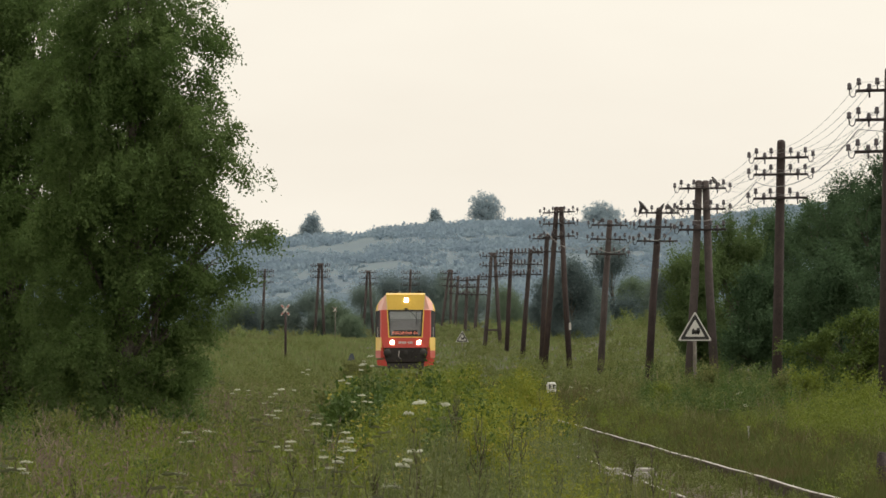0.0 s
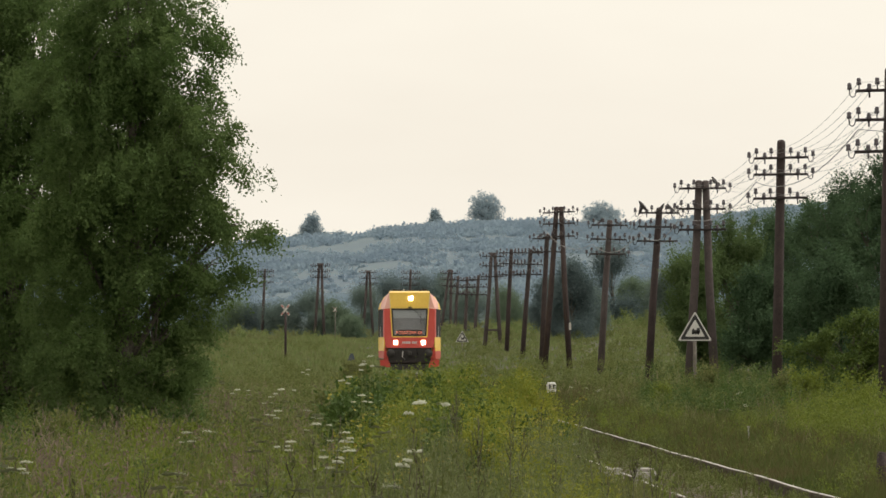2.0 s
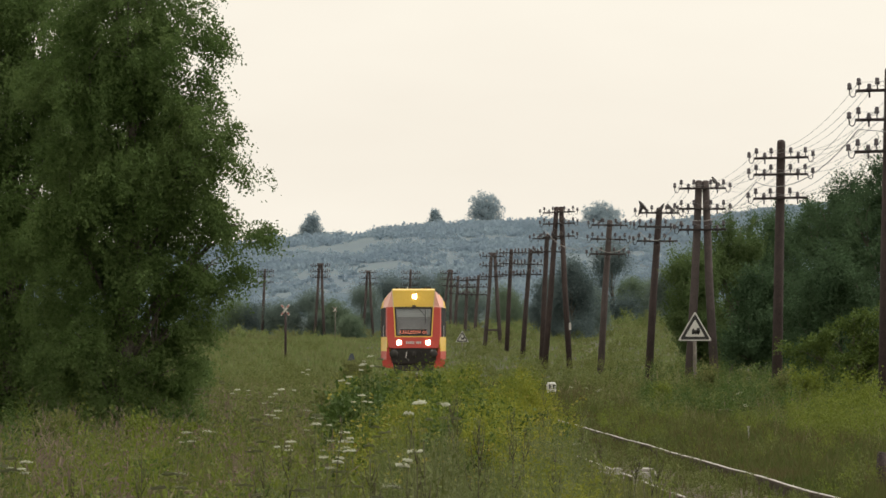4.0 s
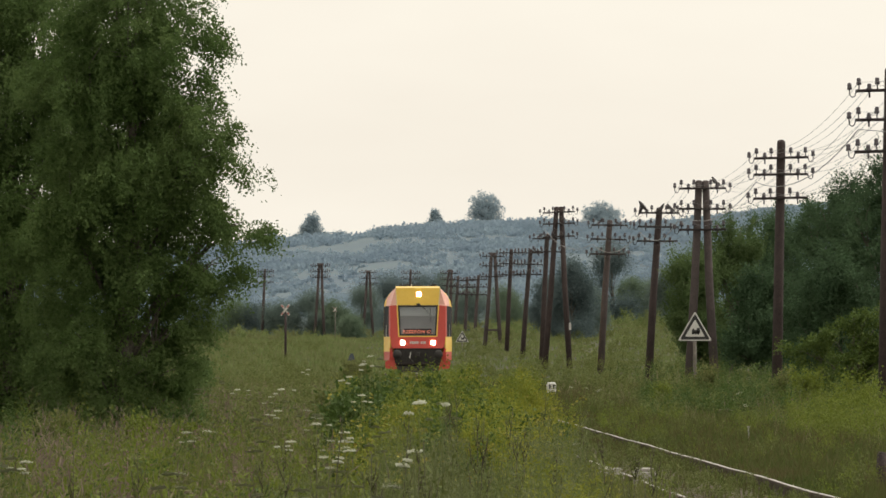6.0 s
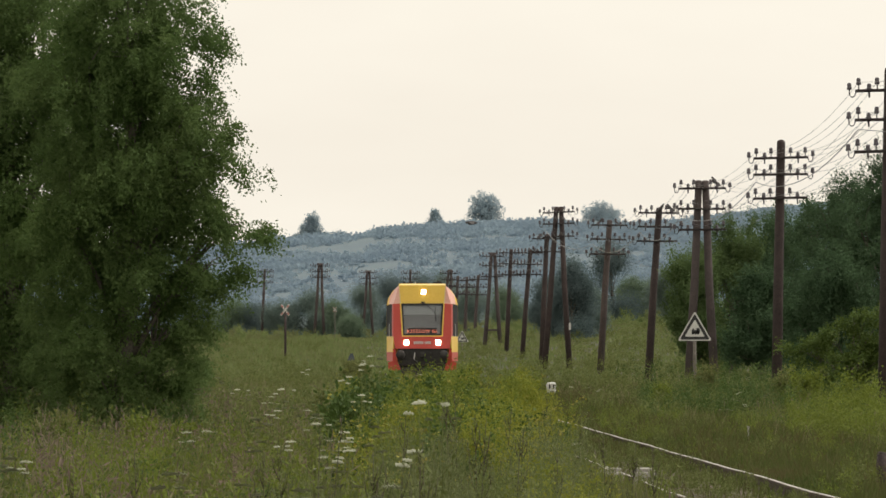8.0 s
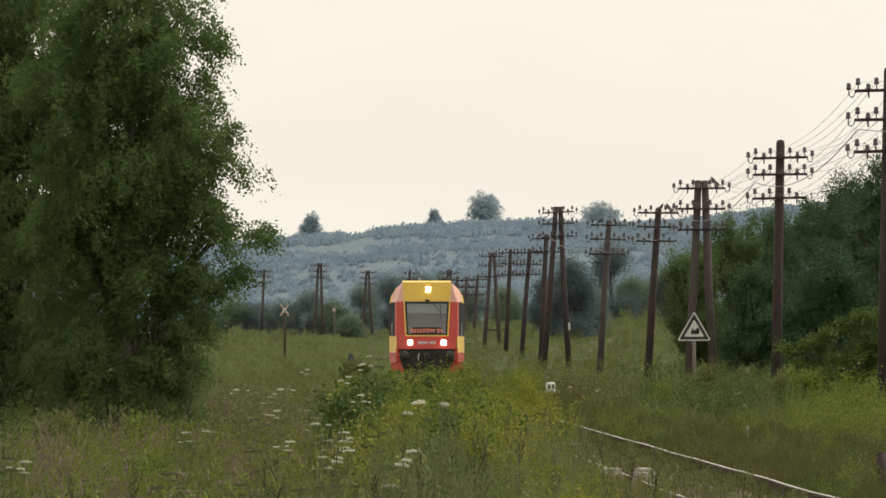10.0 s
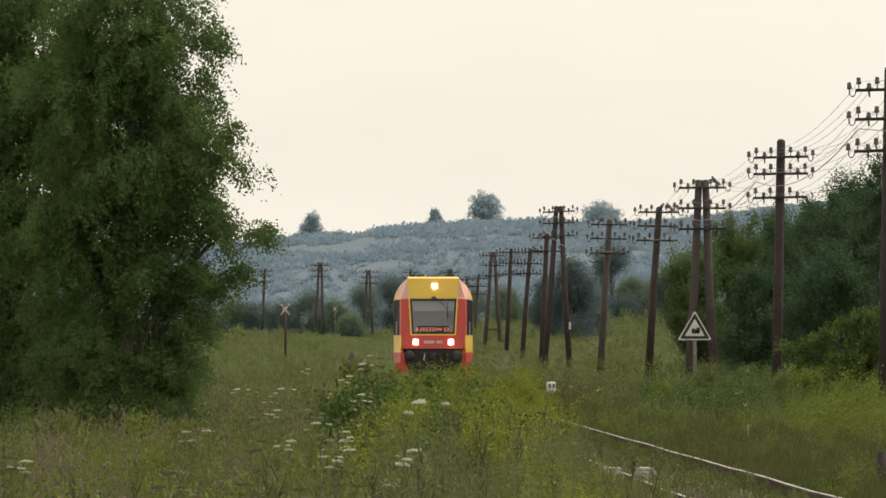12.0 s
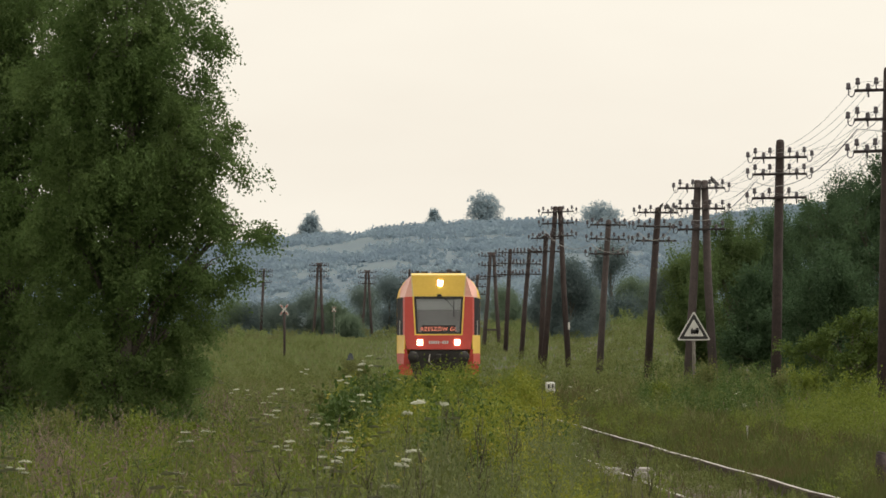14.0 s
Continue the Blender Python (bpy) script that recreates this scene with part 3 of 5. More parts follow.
def hill():
    # nothing hazes the air here; the pale blue sits in the materials
    ys = np.linspace(1100, 3300, 60)
    us = np.linspace(-0.16, 0.16, 110)
    yy, uu = np.meshgrid(ys, us, indexing="ij")
    xx = yy * uu
    n, m = yy.shape
    idx = np.arange(n * m).reshape(n, m)
    quads = np.stack([idx[:-1, :-1], idx[:-1, 1:], idx[1:, 1:], idx[1:, :-1]], -1).reshape(-1, 4)
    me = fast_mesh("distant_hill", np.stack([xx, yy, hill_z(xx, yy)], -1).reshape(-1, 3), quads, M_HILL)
    for p in me.polygons:
        p.use_smooth = True
    tagged(new("distant_hill", me), "long hazy blue-green hill with hedges and scrub", "hill", kind="structure")
    # farthest ridge, seen in a dip
    xs = np.linspace(-420, 420, 90)
    top = 36 + 20 * np.exp(-((xs + 38) / 16) ** 2) + 2 * np.sin(xs * 0.013) + 1.2 * np.sin(xs * 0.09) + 0.8 * np.sin(xs * 0.23)
    v = [(x, 4300 + d, z) for d, f in ((0, 0), (60, 1), (200, 0.9)) for x, z in [(x, -5 + f * (t + 5)) for x, t in zip(xs, top)]]
    q = np.array([[r * 90 + i, r * 90 + i + 1, (r + 1) * 90 + i + 1, (r + 1) * 90 + i] for r in range(2) for i in range(89)])
    tagged(new("far_ridge", fast_mesh("far_ridge", np.array(v), q, M_FARHILL)), "faint ridge in painted pale blue haze on the horizon", "hill", kind="structure")
    # scrub and woods: leafy bushes, thick on the crest, in soft bands on the slope
    rng = np.random.default_rng(31)
    n = 17000
    y = rng.uniform(1620, 2560, n)
    x = y * rng.uniform(-0.056, 0.056, n)
    a = x / y * 100
    wave = 0.5 * np.sin(x * 0.05 + y * 0.011) + 0.5 * np.sin(x * 0.13 - y * 0.02 + 1.0) + 0.4 * np.sin(x * 0.31 + y * 0.05)
    crest = smooth(2150, 2260, y + 25 * wave) * smooth(-0.95, -0.7, a) * 1.3
    left = smooth(2200, 2300, y) * smooth(-0.95, -1.2, a) * 0.5
    hedge = np.exp(-((y - 2075 - 14 * np.sin(x * 0.06)) / 26) ** 2) * 0.5 + np.exp(-((y - 1985 - 20 * np.sin(x * 0.045 + 2)) / 28) ** 2) * 0.4
    low = smooth(1930, 1800, y) * 0.4
    right = smooth(-0.2, 0.8, a) * 0.2
    keep = rng.uniform(0, 1, n) < crest + left + hedge + low + right + 0.26 * wave + 0.17
    x, y = x[keep], y[keep]
    r = rng.uniform(0.7, 1.7, len(x)) * (1 + 0.35 * smooth(2150, 2250, y))
    k = 54
    d = rng.normal(0, 1, (len(x), k, 3))
    d /= np.linalg.norm(d, axis=2)[:, :, None]
    flat = np.stack([rng.uniform(1.0, 1.8, len(x)), np.full(len(x), 1.2), rng.uniform(0.5, 0.85, len(x))], -1)
    c = np.stack([x, y, hill_z(x, y) + r * 0.3], -1)
    p = c[:, None, :] + d * (r[:, None] * rng.uniform(0.3, 1.05, (len(x), k)))[:, :, None] * flat[:, None, :]
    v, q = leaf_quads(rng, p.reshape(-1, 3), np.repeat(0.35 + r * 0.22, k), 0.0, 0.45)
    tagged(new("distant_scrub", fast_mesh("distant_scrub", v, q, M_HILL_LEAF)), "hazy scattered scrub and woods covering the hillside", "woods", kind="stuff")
    # the single trees that stand out on the skyline
    yq = 2480.0
    for xq, w, h, seed in ((11.3, 13.0, 10.6, 1), (-36.0, 7.5, 9.2, 2), (-2.2, 4.4, 7.4, 3), (-28.5, 7.0, 4.2, 4), (43.6, 13.0, 8.4, 5), (-46.5, 7.0, 4.4, 6), (-32.4, 5.0, 3.6, 7), (-39.5, 5.0, 3.6, 8)):
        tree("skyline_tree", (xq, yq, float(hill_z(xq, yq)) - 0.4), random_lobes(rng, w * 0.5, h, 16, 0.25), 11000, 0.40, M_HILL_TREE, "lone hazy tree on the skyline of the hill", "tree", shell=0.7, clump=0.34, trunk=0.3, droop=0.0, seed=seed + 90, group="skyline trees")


hill()


# ---------------------------------------------------------------- railway track
def build_track():
    track = tagged(new("railway_track"), "overgrown single railway track with worn shiny rails", "railway track", kind="structure")
    ys = np.concatenate([np.arange(-40, 60, 10), np.arange(60, 200, 2.5), np.arange(200, 720, 8)])
    cx = line_x(ys)
    tx = np.gradient(cx, ys)
    top = 0.185 + 1.95 * smooth(520, 900, ys)
    prof = [(-0.065, -0.16), (0.065, -0.16), (0.065, -0.145), (0.012, -0.12), (0.012, -0.04), (0.034, -0.03), (0.034, -0.003), (-0.034, -0.003), (-0.034, -0.03), (-0.012, -0.04), (-0.012, -0.12), (-0.065, -0.145)]

    def sweep(offset, profile):
        v, f, k = [], [], len(profile)
        for y, x, t, z in zip(ys, cx, tx, top):
            wob = 0.002 * math.sin(y * 1.1 + offset) + 0.003 * math.sin(y * 0.37)
            for a, b in profile:
                v.append((x + offset + a + wob, y - t * (offset + a), z + b + 0.5 * wob + 0.006 * math.sin(y * 0.31) * math.sin(y * 0.083)))
        for i in range(len(ys) - 1):
            for j in range(k):
                a, b = i * k + j, i * k + (j + 1) % k
                f.append((a, b, b + k, a + k))
        return v, f

    for side in (-0.7525, 0.7525):
        v, f = sweep(side, prof)
        r = part("rail", mesh_of(v, f, M_RAIL, "rail"), M_RAIL, track, "rust-brown steel rail")
        v, f = sweep(side, [(-0.020, -0.002), (0.018, -0.002), (0.015, 0.003), (-0.017, 0.003)])
        part("rail_head", mesh_of(v, f, M_RAILTOP, "rail_head"), M_RAILTOP, r, "polished bright running surface")
    bm = box(2.5, 0.24, 0.15, bevel=0.012)
    me = bpy.data.meshes.new("sleeper")
    bm.to_mesh(me)
    bm.free()
    rng = random.Random(5)
    for i in range(190):
        y = 78 + i * 0.62
        x = float(line_x(y))
        part("sleeper", me, M_SLEEPER, track, m=pose(x + rng.uniform(-0.03, 0.03), y, -0.035, 0, 0, 1.1 + rng.uniform(-1, 1)))
    r = np.random.default_rng(8)
    n = 9000
    y = r.uniform(80, 190, n)
    x = line_x(y) + r.normal(0, 0.95, n)
    c = np.stack([x, y, r.uniform(-0.04, 0.03, n)], -1)
    q = r.normal(0, 1, (n, 4, 3))
    q = q / np.linalg.norm(q, axis=2)[:, :, None] * r.uniform(0.02, 0.05, (n, 1, 1))
    v = (c[:, None, :] + q).reshape(-1, 3)
    i = np.arange(n)[:, None] * 4
    t = np.concatenate([i + [0, 1, 2], i + [0, 3, 1], i + [1, 3, 2], i + [0, 2, 3]], 1).reshape(-1, 3)
    part("ballast", fast_mesh("ballast", v, t, M_BALLAST), M_BALLAST, track, "grey-brown crushed stone ballast")["kind"] = "stuff"


build_track()


# ---------------------------------------------------------------- telegraph line
def insulator_mesh(kind):
    """Porcelain bell on its iron pin; kind: up, low or hook."""
    bm = bmesh.new()
    bell = [(0.018, 0.0), (0.056, 0.0), (0.058, 0.05), (0.045, 0.075), (0.050, 0.10), (0.048, 0.135), (0.030, 0.155), (0.008, 0.16)]
    if kind == "up":
        lathe(bell, 10, bm, (0, 0, 0.10))
        n = len(bm.faces)
        tube([(0, 0, -0.07), (0, 0, 0.14)], 0.014, 6, bm)
    elif kind == "low":
        lathe(bell, 10, bm, (0, -0.09, 0.0))
        n = len(bm.faces)
        tube([(0, 0.05, -0.02), (0, -0.04, -0.09), (0, -0.09, -0.11), (0, -0.09, 0.03)], 0.014, 6, bm)
        tube([(0, -0.09, -0.16), (0, -0.09, -0.05)], 0.02, 6, bm)
    else:
        lathe(bell, 10, bm, (0.15, 0, 0.03))
        n = len(bm.faces)
        pts = [(0.0, 0, 0.0), (0.02, 0, -0.07)] + [(0.085 - 0.065 * math.cos(a), 0, -0.07 - 0.065 * math.sin(a)) for a in (0.5, 1.1, 1.6, 2.1, 2.7)] + [(0.15, 0, -0.05), (0.15, 0, 0.07)]
        tube(pts, 0.014, 6, bm)
    bm.faces.ensure_lookup_table()
    for f in bm.faces[n:]:
        f.material_index = 1
    me = bpy.data.meshes.new("insulator")
    bm.to_mesh(me)
    bm.free()
    me.materials.append(M_PORCELAIN)
    me.materials.append(M_IRON)
    return me


INS = {k: insulator_mesh(k) for k in ("up", "low", "hook")}
ARM_HALF = 0.78
PINS = []          # wire ends, pole by pole


def telegraph_pole(base, top, arms, double=0.0, half=ARM_HALF, rz=0.0, tilt=0.0, gaps=(), brace=0.0, label="", notice=None, wood=None):
    """A creosoted pole (or an A-frame of two) with crossarms and insulators. arms: heights in the world."""
    name, wood = "telegraph_pole", wood or M_TAR
    e = thing(name, base, label, "telegraph pole", "telegraph line")
    dx, h = top[0] - base[0], top[2] - base[2]
    tops = []
    if double:
        for sgn in (-1, 1):
            bm = tube([(sgn * double, 0, -0.6), (sgn * double * 0.5 + dx * 0.5, 0, h * 0.5), (dx + sgn * 0.11, 0, h - 0.04), (dx + sgn * 0.11, 0, h)], [0.15, 0.135, 0.115, 0.07], 12)
            part("post", bm, wood, e)
        if brace:
            part("brace", box(double * 1.5, 0.1, 0.13, (dx * 0.2, -0.02, brace), 0.01), wood, e)
    else:
        bm = tube([(0, 0, -0.6), (dx * 0.5, 0, h * 0.5), (dx, 0, h - 0.1), (dx, 0, h - 0.03), (dx, 0, h)], [0.155, 0.138, 0.12, 0.10, 0.03], 12)
        part("post", bm, wood, e)
    ends = []
    for k, az in enumerate(arms):
        z = az - base[2]
        x = dx * z / h
        m = pose(x, -0.16 if not double else -0.18, z, 0, tilt + (0.6 * (k % 2) - 0.3), rz)
        arm = part("crossarm", box(2 * half, 0.085, 0.07, (0, 0, 0), 0.008), M_IRON, e, m=m)
        row = []
        for i, (o, kind) in enumerate(((-0.70, "up"), (-0.28, "up"), (0.28, "up"), (0.70, "up"), (-0.48, "low"), (0.48, "low"), (-0.765, "hook"), (0.765, "hook"))):
            if (k, i) in gaps:
                continue
            o = o * half / ARM_HALF
            mm = pose(o, 0, 0.035 if kind == "up" else 0.0, 0, 0, 180 if (kind == "hook" and o < 0) else 0)
            part("insulator", INS[kind], None, arm, m=mm)
            tipx = o * (1.19 if kind == "hook" else 1)
            row.append(e.matrix_basis @ m @ Vector((tipx, 0, 0.19 if kind == "up" else 0.11)))
        ends.append(row)
        part("bolt", box(0.05, 0.1, 0.05, (0, -0.06, 0), 0.01), M_IRON, arm)
    PINS.append(ends)
    if notice:
        part("notice", box(0.1, 0.02, 0.35, (notice[0] - base[0], -0.17, notice[1] - base[2]), 0.004), M_WHITE, e, "small white notice")
    return e


def poles():
    rows = [  # foot x, foot z, top x, top z, y, arm heights, half the foot spread
        (9.9, 0.24, 10.04, 7.94, 203.0, (7.41, 6.75, 6.04), 0),
        (9.44, 0.41, 9.58, 7.49, 256.0, (6.97, 6.5, 5.83), 0),
        (8.48, 0.19, 8.5, 7.06, 296.3, (6.79, 6.12, 5.44), 0.48),
        (7.75, 0.25, 8.2, 6.87, 342.6, (6.65, 6.12, 5.58), 0),
        (6.76, 0.68, 7.2, 7.04, 390.2, (6.8, 6.19, 5.55), 0),
        (5.53, 0.82, 5.62, 8.33, 438.4, (8.05, 7.5, 6.87), 0.67),
        (5.27, 0.72, 5.58, 7.57, 484.8, (7.3, 6.6), 0),
        (4.63, 1.08, 5.17, 7.25, 533.3, (7.02, 6.35, 5.75), 0),
        (4.07, 1.24, 4.4, 7.75, 581.8, (7.5, 6.8, 6.08), 0),
        (3.46, 1.0, 3.5, 8.01, 629.9, (7.73, 7.06, 6.32), 0.63),
    ]
    rows += [  # the line beyond, where it bends away
        (2.45, 1.02, 2.86, 7.16, 727.3, (6.8, 6.2, 5.57), 0),
        (1.85, 1.16, 2.1, 7.41, 780.5, (7.07, 6.48, 5.85), 0),
        (0.97, 1.29, 1.38, 7.8, 820.5, (7.39, 6.78, 6.16), 0),
        (0.16, 1.43, 0.7, 8.72, 864.9, (8.34, 7.75, 7.16), 0.6),
        (-3.54, 1.64, -3.26, 9.12, 914.3, (8.72, 8.15, 7.52), 0),
        (-7.82, 1.75, -7.76, 9.22, 941.2, (8.99, 8.4, 7.81), 0.62),
        (-11.84, 1.64, -11.73, 9.32, 864.9, (9.05, 8.51, 7.97), 0.55),
        (-18.88, 1.87, -18.53, 9.4, 941.2, (9.1, 8.57, 7.93), 0),
    ]
    for i, (bx, bz, tx, tz, y, arms, double) in enumerate(rows):
        label = "dark creosoted A-shaped double telegraph pole with three insulated crossarms" if double else "dark creosoted wooden telegraph pole carrying three insulated crossarms"
        gaps = {1: ((2, 3), (2, 7)), 2: ((2, 7),), 3: ((1, 3), (2, 3), (2, 7)), 5: ((1, 1),)}.get(i, ())
        # from the tenth pole on, the paler timber colour stands in for haze
        telegraph_pole((bx, y, min(bz, gz(bx, y))), (tx, y, tz), arms, double, rz=6 if i < 10 else 14, tilt=(-1.5, -1.2, -0.3, 0.6, 0.8, -2.5)[i] if i < 6 else 0.4, gaps=gaps, brace=1.6 if i in (9, 13) else 0, label=label, notice=(6.16, 2.52) if i == 5 else None, wood=M_HAZED_OLDTAR if i in (2, 4) or i > 8 else M_TAR)
    # the next pole back along the line, so that the wires go on past the eye
    rz = random.Random(3)
    near = [[p + Vector((4.6, -52.0, 0.25)) for p in row] for row in PINS[0]]
    chain = [near] + PINS[:10]
    def run(name, ends, sags, radius, mat, label, category):
        """One continuous line hung from end to end."""
        pts = []
        for p, q, sag in zip(ends, ends[1:], sags):
            pts += [p.lerp(q, u / 12) - Vector((0, 0, sag * 4 * (u / 12) * (1 - u / 12))) for u in range(12)]
        tagged(part(name, tube(pts + [ends[-1]], radius, 4, cap=False), mat, None), label, category, "telegraph line")

    for k, i in ((0, 0), (0, 1), (0, 2), (0, 3), (0, 4), (0, 5), (1, 0), (1, 1), (1, 2), (1, 4), (1, 5), (2, 0), (2, 1), (2, 2)):
        ends = [c[k][i] for c in chain if k < len(c) and i < len(c[k])]
        run("telegraph_wire", ends, [rz.uniform(0.3, 0.6) for _ in ends], 0.0045, M_WIRE, "thin weathered wire strung from pole to pole", "wire")
    # one heavier slack cable hung under the arms
    run("slack_cable", [c[1][0] - Vector((0, -0.05, 0.40)) for c in chain[:7]], [0.55] * 7, 0.012, M_CABLE, "slack grey cable looped between the telegraph poles", "cable")


poles()


# ---------------------------------------------------------------- signs and markers
def triangle_sign(x, y, foot, centre, side, face_turn=0):
    e = thing("warning_sign", (x, y, foot), "white triangular warning sign with black engine symbol on post", "sign", "lineside signs", face_turn)
    z = centre - foot
    r = side / math.sqrt(3)

    def tri(scale, yy, th):
        pts = []
        for a in (90, 210, 330):
            for d in (-2.5, 2.5):
                pts.append((math.cos(radians(a + d)) * r * scale, yy, z + math.sin(radians(a + d)) * r * scale))
        return plate(pts, th)

    part("post", tube([(0.02, 0.06, -0.4), (0, 0.06, z * 0.6), (-0.01, 0.06, z + r * 0.3)], [0.055, 0.05, 0.045], 8), M_POSTWOOD, e)
    part("rim", tri(1.04, 0.0, 0.02), M_WHITE, e, "white rim")
    part("border", tri(0.91, -0.004, 0.004), M_BLACK, e, "black border")
    part("face", tri(0.61, -0.008, 0.004), M_WHITE, e, "white face")
    w = side * 0.155
    bm = box(w * 1.6, 0.004, w * 0.75, (0.02, -0.013, z - 0.02))
    box(w * 0.7, 0.004, w * 1.05, (0.02 + w * 0.55, -0.013, z + 0.01), bm=bm)
    box(w * 0.25, 0.004, w * 0.35, (0.02 - w * 0.5, -0.013, z + w * 0.38), bm=bm)
    for k in (-0.55, 0.0, 0.55):
        lathe([(w * 0.22, -0.002), (w * 0.22, 0.002)], 8, bm)
        bmesh.ops.transform(bm, matrix=Matrix.Translation((0.02 + k * w, -0.013, z - 0.02 - w * 0.42)) @ Matrix.Rotation(radians(90), 4, "X"), verts=bm.verts[-16:])
    part("engine_symbol", bm, M_BLACK, e, "black engine silhouette")
    return e


def crossing_sign(x, y, foot, top, width, post_mat, thin=1.0):
    e = thing("crossing_sign", (x, y, foot), "level crossing sign of faded red and white crossed boards", "sign", "lineside signs", -12)
    h = top - foot
    part("post", tube([(0, 0.05, -0.3), (0, 0.05, h * 0.5), (0, 0.05, h - width * 0.2)], 0.075 * thin, 8), post_mat, e)
    for s in (-1, 1):
        turn = Matrix.Rotation(radians(52 * s), 4, "Y")
        b = part("board", box(width * 1.5, 0.03, width * 0.2, (0, -0.02 + 0.032 * s, h - width * 0.45), 0.005, turn=turn), M_WHITE, e, "white board")
        for k in (-0.5, 0.5):
            p = turn @ Vector((k * width * 1.02, 0, 0))
            part("stripe", box(width * 0.3, 0.006, width * 0.17, (p.x, -0.04 + 0.032 * s, h - width * 0.45 + p.z), 0.001, turn=turn), M_REDPALE, b, "faded red stripe")
    return e


def small_markers():
    triangle_sign(7.08, 254.0, gz(7.08, 254.0), 2.07, 0.86)
    triangle_sign(1.31, 615.4, min(gz(1.31, 615.4), 0.4), 2.02, 0.82)
    crossing_sign(-9.62, 551.7, gz(-9.62, 551.7), 3.96, 0.55, M_TAR)
    crossing_sign(-9.1, 761.9, gz(-9.1, 761.9), 4.65, 0.34, M_POSTWOOD, 0.5)
    # distance post: white concrete, black marks
    e = thing("distance_post", (3.25, 271.2, gz(3.25, 271.2)), "small white concrete distance post with black marks", "marker post", rz=10)
    h = 0.55 - e.location.z
    part("stone", box(0.30, 0.14, h + 0.3, (0, 0, h / 2 - 0.15), 0.06), M_WHITE, e)
    for k in (-0.06, 0.06):
        part("mark", box(0.05, 0.006, 0.13, (k, -0.073, h - 0.13)), M_BLACK, e, "black mark")
    # thin white stake
    e = thing("white_stake", (5.15, 152.4, gz(5.15, 152.4)), "thin white painted stake in the grass", "stake")
    h = 0.31 - e.location.z
    part("shaft", box(0.032, 0.03, h + 0.2, (0, 0, h / 2 - 0.1), 0.006), M_CONCRETE, e)
    part("tag", box(0.05, 0.045, 0.03, (0, 0, h + 0.016), 0.004), M_CONCRETE, e, "grey cap")
    # old timber stump
    e = thing("timber_stump", (5.18, 106.7, gz(5.18, 106.7)), "old dark broken timber post stump", "post")
    h = 0.43 - e.location.z
    part("shaft", tube([(0, 0, -0.2), (0, 0, h * 0.6), (0.005, 0, h)], [0.075, 0.07, 0.066], 9), M_TAR, e)
    part("top", tube([(0.005, 0, h), (0.01, 0, h + 0.025)], [0.066, 0.04], 9), M_TAR, e, "splintered top")
    # sheet-metal hood by the track
    x, y = -3.68, 363.6
    e = thing("point_indicator", (x, y, gz(x, y)), "small blue-grey sheet metal hood on a short stem", "marker")
    h = 1.3 - e.location.z
    part("stem", tube([(0, 0, -0.1), (0, 0, h - 0.25)], 0.03, 8), M_IRON, e)
    bm = plate([(-0.16, -0.1, h - 0.28), (0.16, -0.1, h - 0.28), (0.06, 0, h), (-0.04, 0, h)], 0.02)
    plate([(0.16, 0.1, h - 0.28), (-0.16, 0.1, h - 0.28), (-0.04, 0.002, h), (0.06, 0.002, h)], 0.02, bm)
    part("hood", bm, M_BLUE, e)
    # concrete box half hidden beside the near rail
    for x, w in ((1.90, 0.24), (2.29, 0.20)):
        y = 102.6
        e = thing("concrete_block", (x, y, gz(x, y)), "weathered pale concrete block beside the rail", "concrete block", rz=8)
        part("block", box(w, 0.5, 0.42, (0, 0, 0.1), 0.02), M_CONCRETE, e)
        part("cap", box(w - 0.03, 0.46, 0.05, (0, 0, 0.33), 0.015), M_CONCRETE, e, "flat concrete cap")


small_markers()


# ---------------------------------------------------------------- railcar
def front_y(z):
    """How far the raked front lies back at a height over the rails."""
    return max(0.0, z - 1.2) * 0.13


